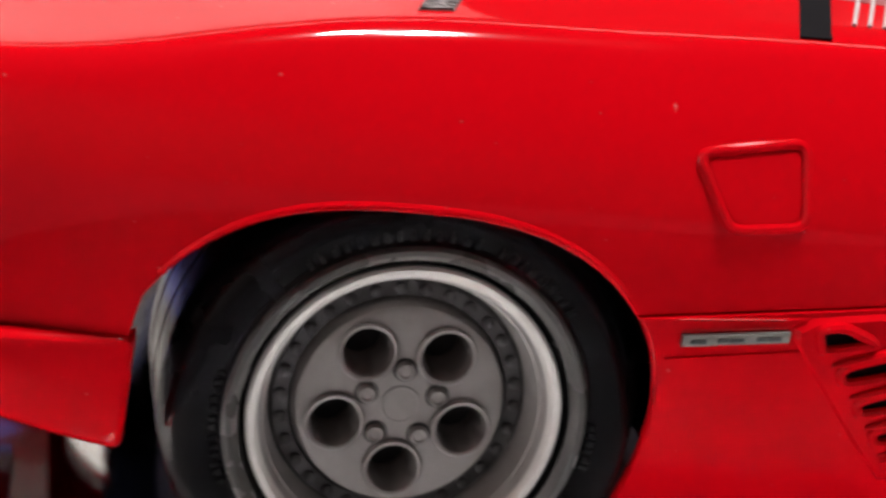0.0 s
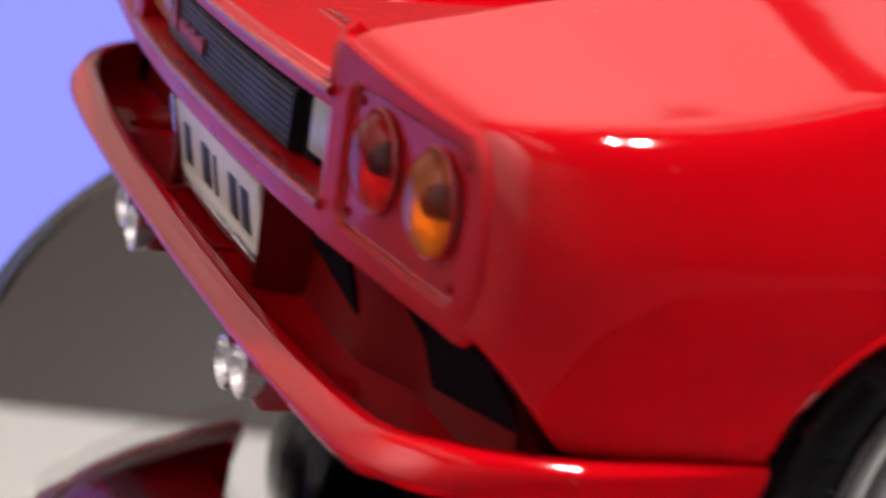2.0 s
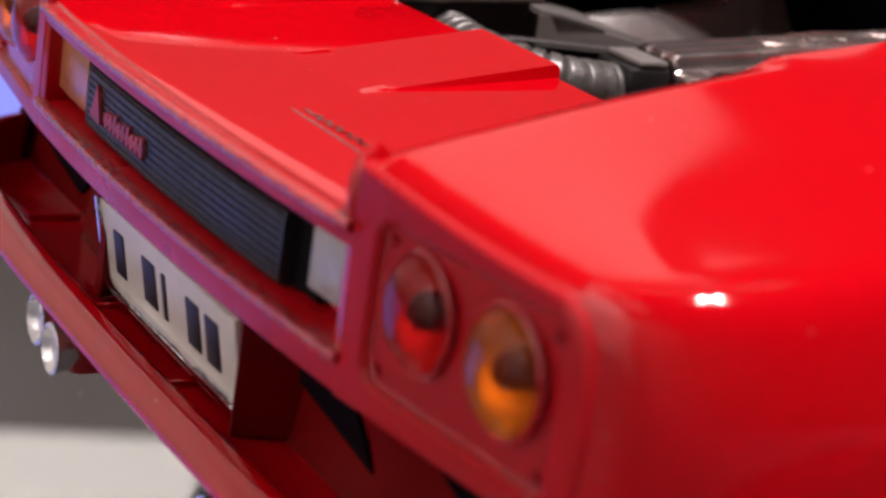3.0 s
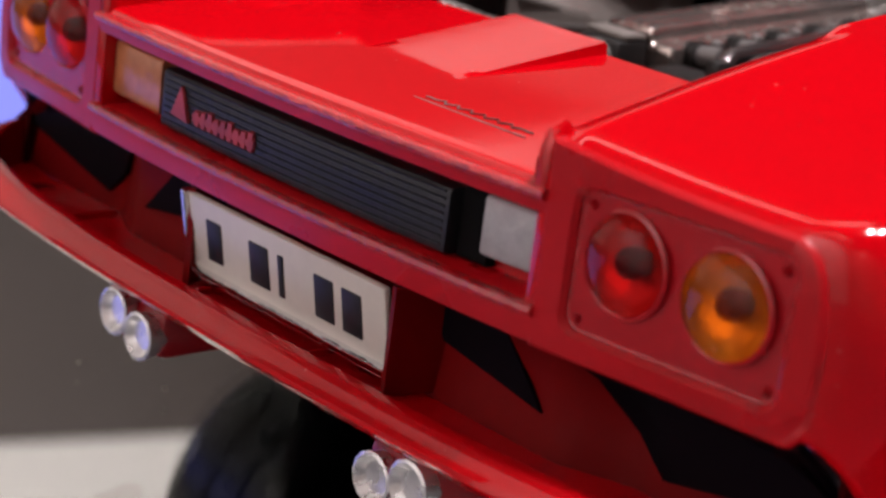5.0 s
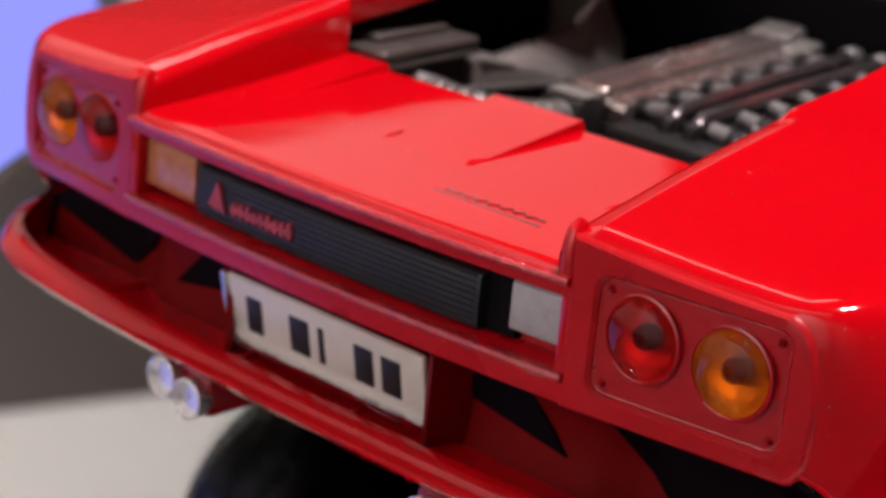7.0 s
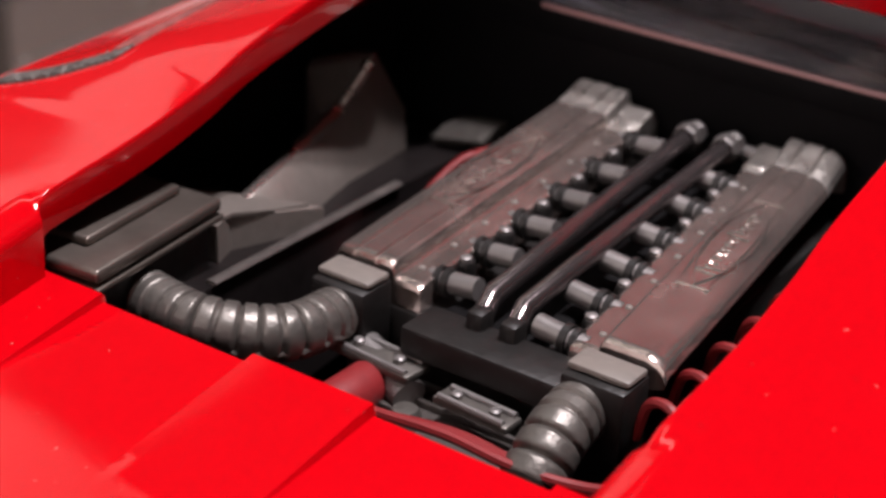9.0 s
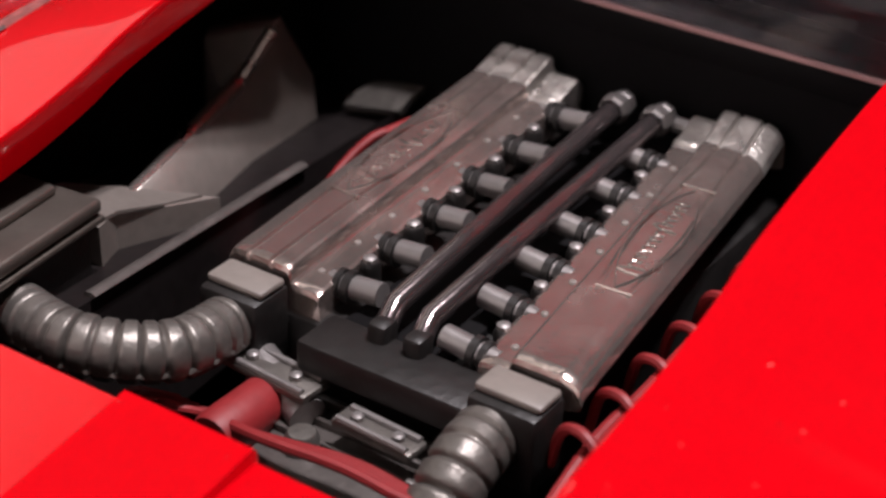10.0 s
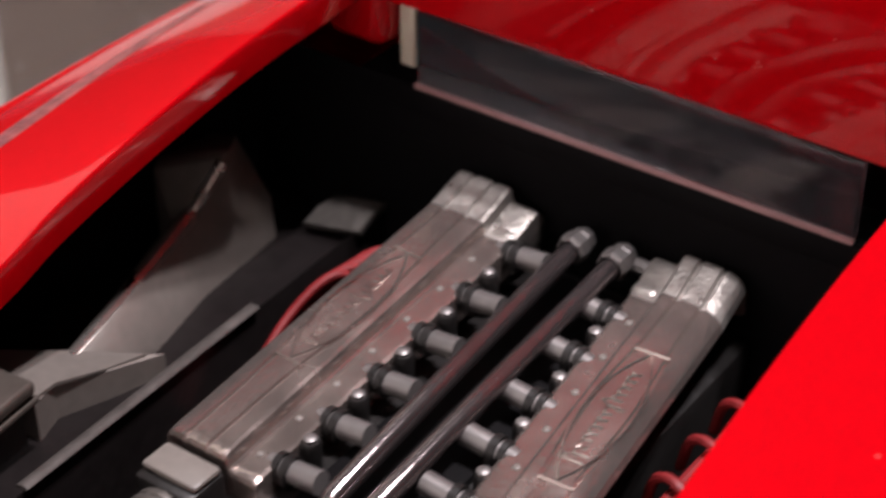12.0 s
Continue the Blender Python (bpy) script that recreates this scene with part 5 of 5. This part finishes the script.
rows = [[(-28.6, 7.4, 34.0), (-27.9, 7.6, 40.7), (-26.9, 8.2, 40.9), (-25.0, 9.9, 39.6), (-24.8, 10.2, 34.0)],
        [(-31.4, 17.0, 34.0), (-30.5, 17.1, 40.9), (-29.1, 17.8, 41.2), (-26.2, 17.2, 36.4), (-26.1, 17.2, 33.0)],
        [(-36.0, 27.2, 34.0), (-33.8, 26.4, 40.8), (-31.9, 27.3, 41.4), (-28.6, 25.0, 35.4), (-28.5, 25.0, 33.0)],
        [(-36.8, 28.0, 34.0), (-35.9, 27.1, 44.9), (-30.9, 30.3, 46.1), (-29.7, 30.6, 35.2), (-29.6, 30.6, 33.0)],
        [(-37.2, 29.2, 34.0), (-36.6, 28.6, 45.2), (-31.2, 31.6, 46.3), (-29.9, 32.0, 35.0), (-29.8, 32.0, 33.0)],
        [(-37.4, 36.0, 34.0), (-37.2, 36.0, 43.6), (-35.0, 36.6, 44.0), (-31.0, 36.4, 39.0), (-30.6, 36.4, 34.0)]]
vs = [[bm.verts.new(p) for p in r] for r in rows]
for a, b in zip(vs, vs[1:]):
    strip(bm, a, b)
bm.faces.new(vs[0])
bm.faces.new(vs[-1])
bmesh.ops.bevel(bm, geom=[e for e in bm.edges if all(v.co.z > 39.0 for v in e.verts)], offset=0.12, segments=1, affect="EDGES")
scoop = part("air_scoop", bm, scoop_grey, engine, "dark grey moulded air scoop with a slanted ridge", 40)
# The highlight on the scoop's edge is drawn as a brighter tube.
part("ridge", tube(bmesh.new(), curve_pts([(-27.3, 7.9, 40.5), (-28.5, 13.0, 40.8), (-29.8, 18.0, 40.9), (-31.2, 23.0, 41.0), (-32.2, 27.2, 41.5), (-31.5, 29.0, 43.8), (-30.9, 30.4, 45.8)], 6), [0.55] * 12 + [0.75] * 13 + [0.6] * 30, 10), ridge_highlight, scoop, "scoop ridge, lightened for its highlight")
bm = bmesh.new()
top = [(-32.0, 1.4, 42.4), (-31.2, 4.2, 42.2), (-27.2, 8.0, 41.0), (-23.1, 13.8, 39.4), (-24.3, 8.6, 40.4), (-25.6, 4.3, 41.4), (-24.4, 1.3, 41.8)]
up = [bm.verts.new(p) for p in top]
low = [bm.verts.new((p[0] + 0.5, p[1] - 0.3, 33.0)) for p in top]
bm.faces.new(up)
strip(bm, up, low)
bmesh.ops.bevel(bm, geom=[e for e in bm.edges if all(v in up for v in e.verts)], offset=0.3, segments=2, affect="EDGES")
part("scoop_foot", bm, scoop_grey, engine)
# Paler sheet drawn for the highlight patch at the shelf's far end.
bm = bmesh.new()
grid(bm, [[(-29.2, 38.6, 35.8), (-29.0, 40.4, 36.6), (-28.6, 42.6, 36.9)], [(-26.4, 38.9, 36.2), (-26.4, 40.6, 37.0), (-26.2, 43.0, 37.3)], [(-23.6, 39.6, 36.4), (-23.6, 41.4, 37.2), (-23.4, 43.4, 37.5)]])
part("shelf_highlight", thick(bm, 0.8), hose_grey, engine)

# distributor cap, starter and clutter behind the engine
part("distributor", lathe(bmesh.new(), [(0.1, 5.4), (1.6, 5.2), (1.95, 4.6), (2.0, -1.2), (1.8, -1.8), (0.1, -1.9)], (-6.4, -5.4, 34.5), 24, "y"), wire_red, engine, "dull red round distributor cap")
part("starter", tube(bmesh.new(), [(-9.6, 1.8, 35.6), (-2.8, -0.8, 34.4)], 1.5, 18), pipe_metal, engine, "dull metal starter")
for x0, y0, x1, y1, z, wide in ((-10.4, 0.4, -2.4, -0.2, 36.4, 1.5), (0.2, -0.9, 7.2, -1.3, 36.0, 1.1)):
    d = Vector((x1 - x0, y1 - y0, 0))
    m = Matrix.Translation(((x0 + x1) / 2, (y0 + y1) / 2, z)) @ Matrix.Rotation(math.atan2(d.y, d.x), 4, "Z")
    half = d.length / 2
    clamp = part("clamp_bracket", box(bmesh.new(), -half, half, -wide, wide, -0.5, 0.2, 0.2, 2, m), hose_grey, engine, "dull metal clamp bracket with bright bars")
    for v in (-0.75, 0.75):
        part("clamp_bar", tube(bmesh.new(), [m @ Vector((-half + 0.4, v * wide, 0.3)), m @ Vector((half - 0.4, v * wide, 0.3))], 0.28, 8), pipe_metal, clamp)
    for u in (-0.55, 0.5):
        part("clamp_screw", lathe(bmesh.new(), [(0.5, 0.0), (0.5, 0.4), (0.3, 0.55), (0.03, 0.55)], m @ Vector((u * half, 0, 0.2)), 8, "z"), pipe_metal, clamp)
part("pump", lathe(bmesh.new(), [(0.1, 1.0), (1.0, 0.9), (1.3, 0.4), (1.4, -3.0)], (-1.6, -3.0, 34.0), 16, "z"), hose_grey, engine)
casing = part("gearbox", box(bmesh.new(), -6, 9, -15.5, 4.0, 24.0, 33.4, 1.2), gear_grey, engine, "dull grey gearbox casing")
for y in (-2.4, -0.2, 2.0):
    part("casing_rib", box(bmesh.new(), -5.4, 8.4, y, y + 0.6, 33.2, 34.0, 0.2), gear_grey, casing)

# red ignition leads
def lead(name, ctrl, r=0.42):
    return part(name, tube(bmesh.new(), curve_pts(ctrl, 8), r, 8), wire_red, engine, "red ignition lead")


for k in range(7):
    y = 2.0 + k * 5.2
    lead("ignition_lead", [(15.2, y + 1.0, 36.0), (16.2, y + 0.6, 39.4), (18.2, y, 40.2), (20.0, y - 0.6, 38.6), (20.4, y - 1.6, 35.4)])
    part("coil", lathe(bmesh.new(), [(1.2, -3), (1.2, 0.5), (0.7, 0.9), (0.05, 0.95)], (17.6, y + 2.6, 36.0), 14, "z"), coil_dark, engine)
for d, r in ((0.0, 0.62), (0.9, 0.55), (-0.7, 0.5)):
    lead("lead_loom", [(19.4 + d, -5.0, 37.0), (18.9 + d, 3.1, 38.8), (18.9 + d, 10, 39.0), (18.6 + d, 17, 39.0), (18.4 + d, 25, 38.8), (18.4 + d, 36, 38.4)], r)
for k in range(16):
    y = 1.5 + 2.1 * k
    part("clip", box(bmesh.new(), 19.2 + 0.5 * (k % 3), 19.9 + 0.5 * (k % 3), y, y + 0.7, 38.9, 39.7, 0.2), chrome, engine)
for k in range(5):
    lead("ignition_lead", [(-14.8, 30 + 1.6 * k, 36.5), (-17.2, 29 + 1.6 * k, 40.6 - 0.3 * k), (-18.9, 24 + 1.6 * k, 38.4), (-18.8, 16 + 1.0 * k, 33.0)], 0.4)
for k in range(5):
    lead("ignition_lead", [(-8.6 - 0.9 * k, -4.0, 33.8), (-10.4 - 0.9 * k, -6.2, 35.0), (-12.4 - 0.8 * k, -5.6, 33.4), (-13.4 - 0.6 * k, -2.0, 28.0)], 0.35)
for d in range(4):
    lead("ignition_lead", [(-6.0, -5.2 - 0.3 * d, 34.4 + 0.4 * d), (-1.2, -5.6 - 0.5 * d, 35.6 + 0.35 * d), (5, -5.2 - 0.6 * d, 36.2 + 0.3 * d), (11, -5.6 - 0.5 * d, 36.0 + 0.3 * d), (16, -6.0, 35.8 + 0.3 * d), (20.2, -5.0, 36.6 + 0.3 * d)], 0.42)

# ---------- front of the car, plain ----------
def front_shell(bm):
    rows = []
    for k in range(60):
        y = 45.6 + (203 - 45.6) * k / 59
        zs = sm(y, *SHOULDER)
        xs = flank_x(y, zs - 0.8) - 1.7
        hz = sm(y, (45, 60, 85, 112, 147, 185, 203), (58.5, 61.0, 60.5, 50.0, 44.5, 33.0, 26.5))
        row = []
        for i in range(21):
            u = i / 20
            row.append((xs * u, y, hz + (zs - hz) * (u ** (3.0 if y < 112 else 2.0))))
        low = 10.0
        for i in range(1, 9):
            z = zs - 1.0 + (max(low, (arch_z(y - 147) or 0)) - zs + 1.0) * i / 8
            row.append((flank_x(y, z), y, z))
        rows.append([(-p[0], p[1], p[2]) for p in reversed(row[1:])] + row)
    return grid(bm, rows)


part("front_shell", front_shell(bmesh.new()), red, car)
part("nose", box(bmesh.new(), -30, 30, 196, 204, 10, 26, 3.0), red, car)
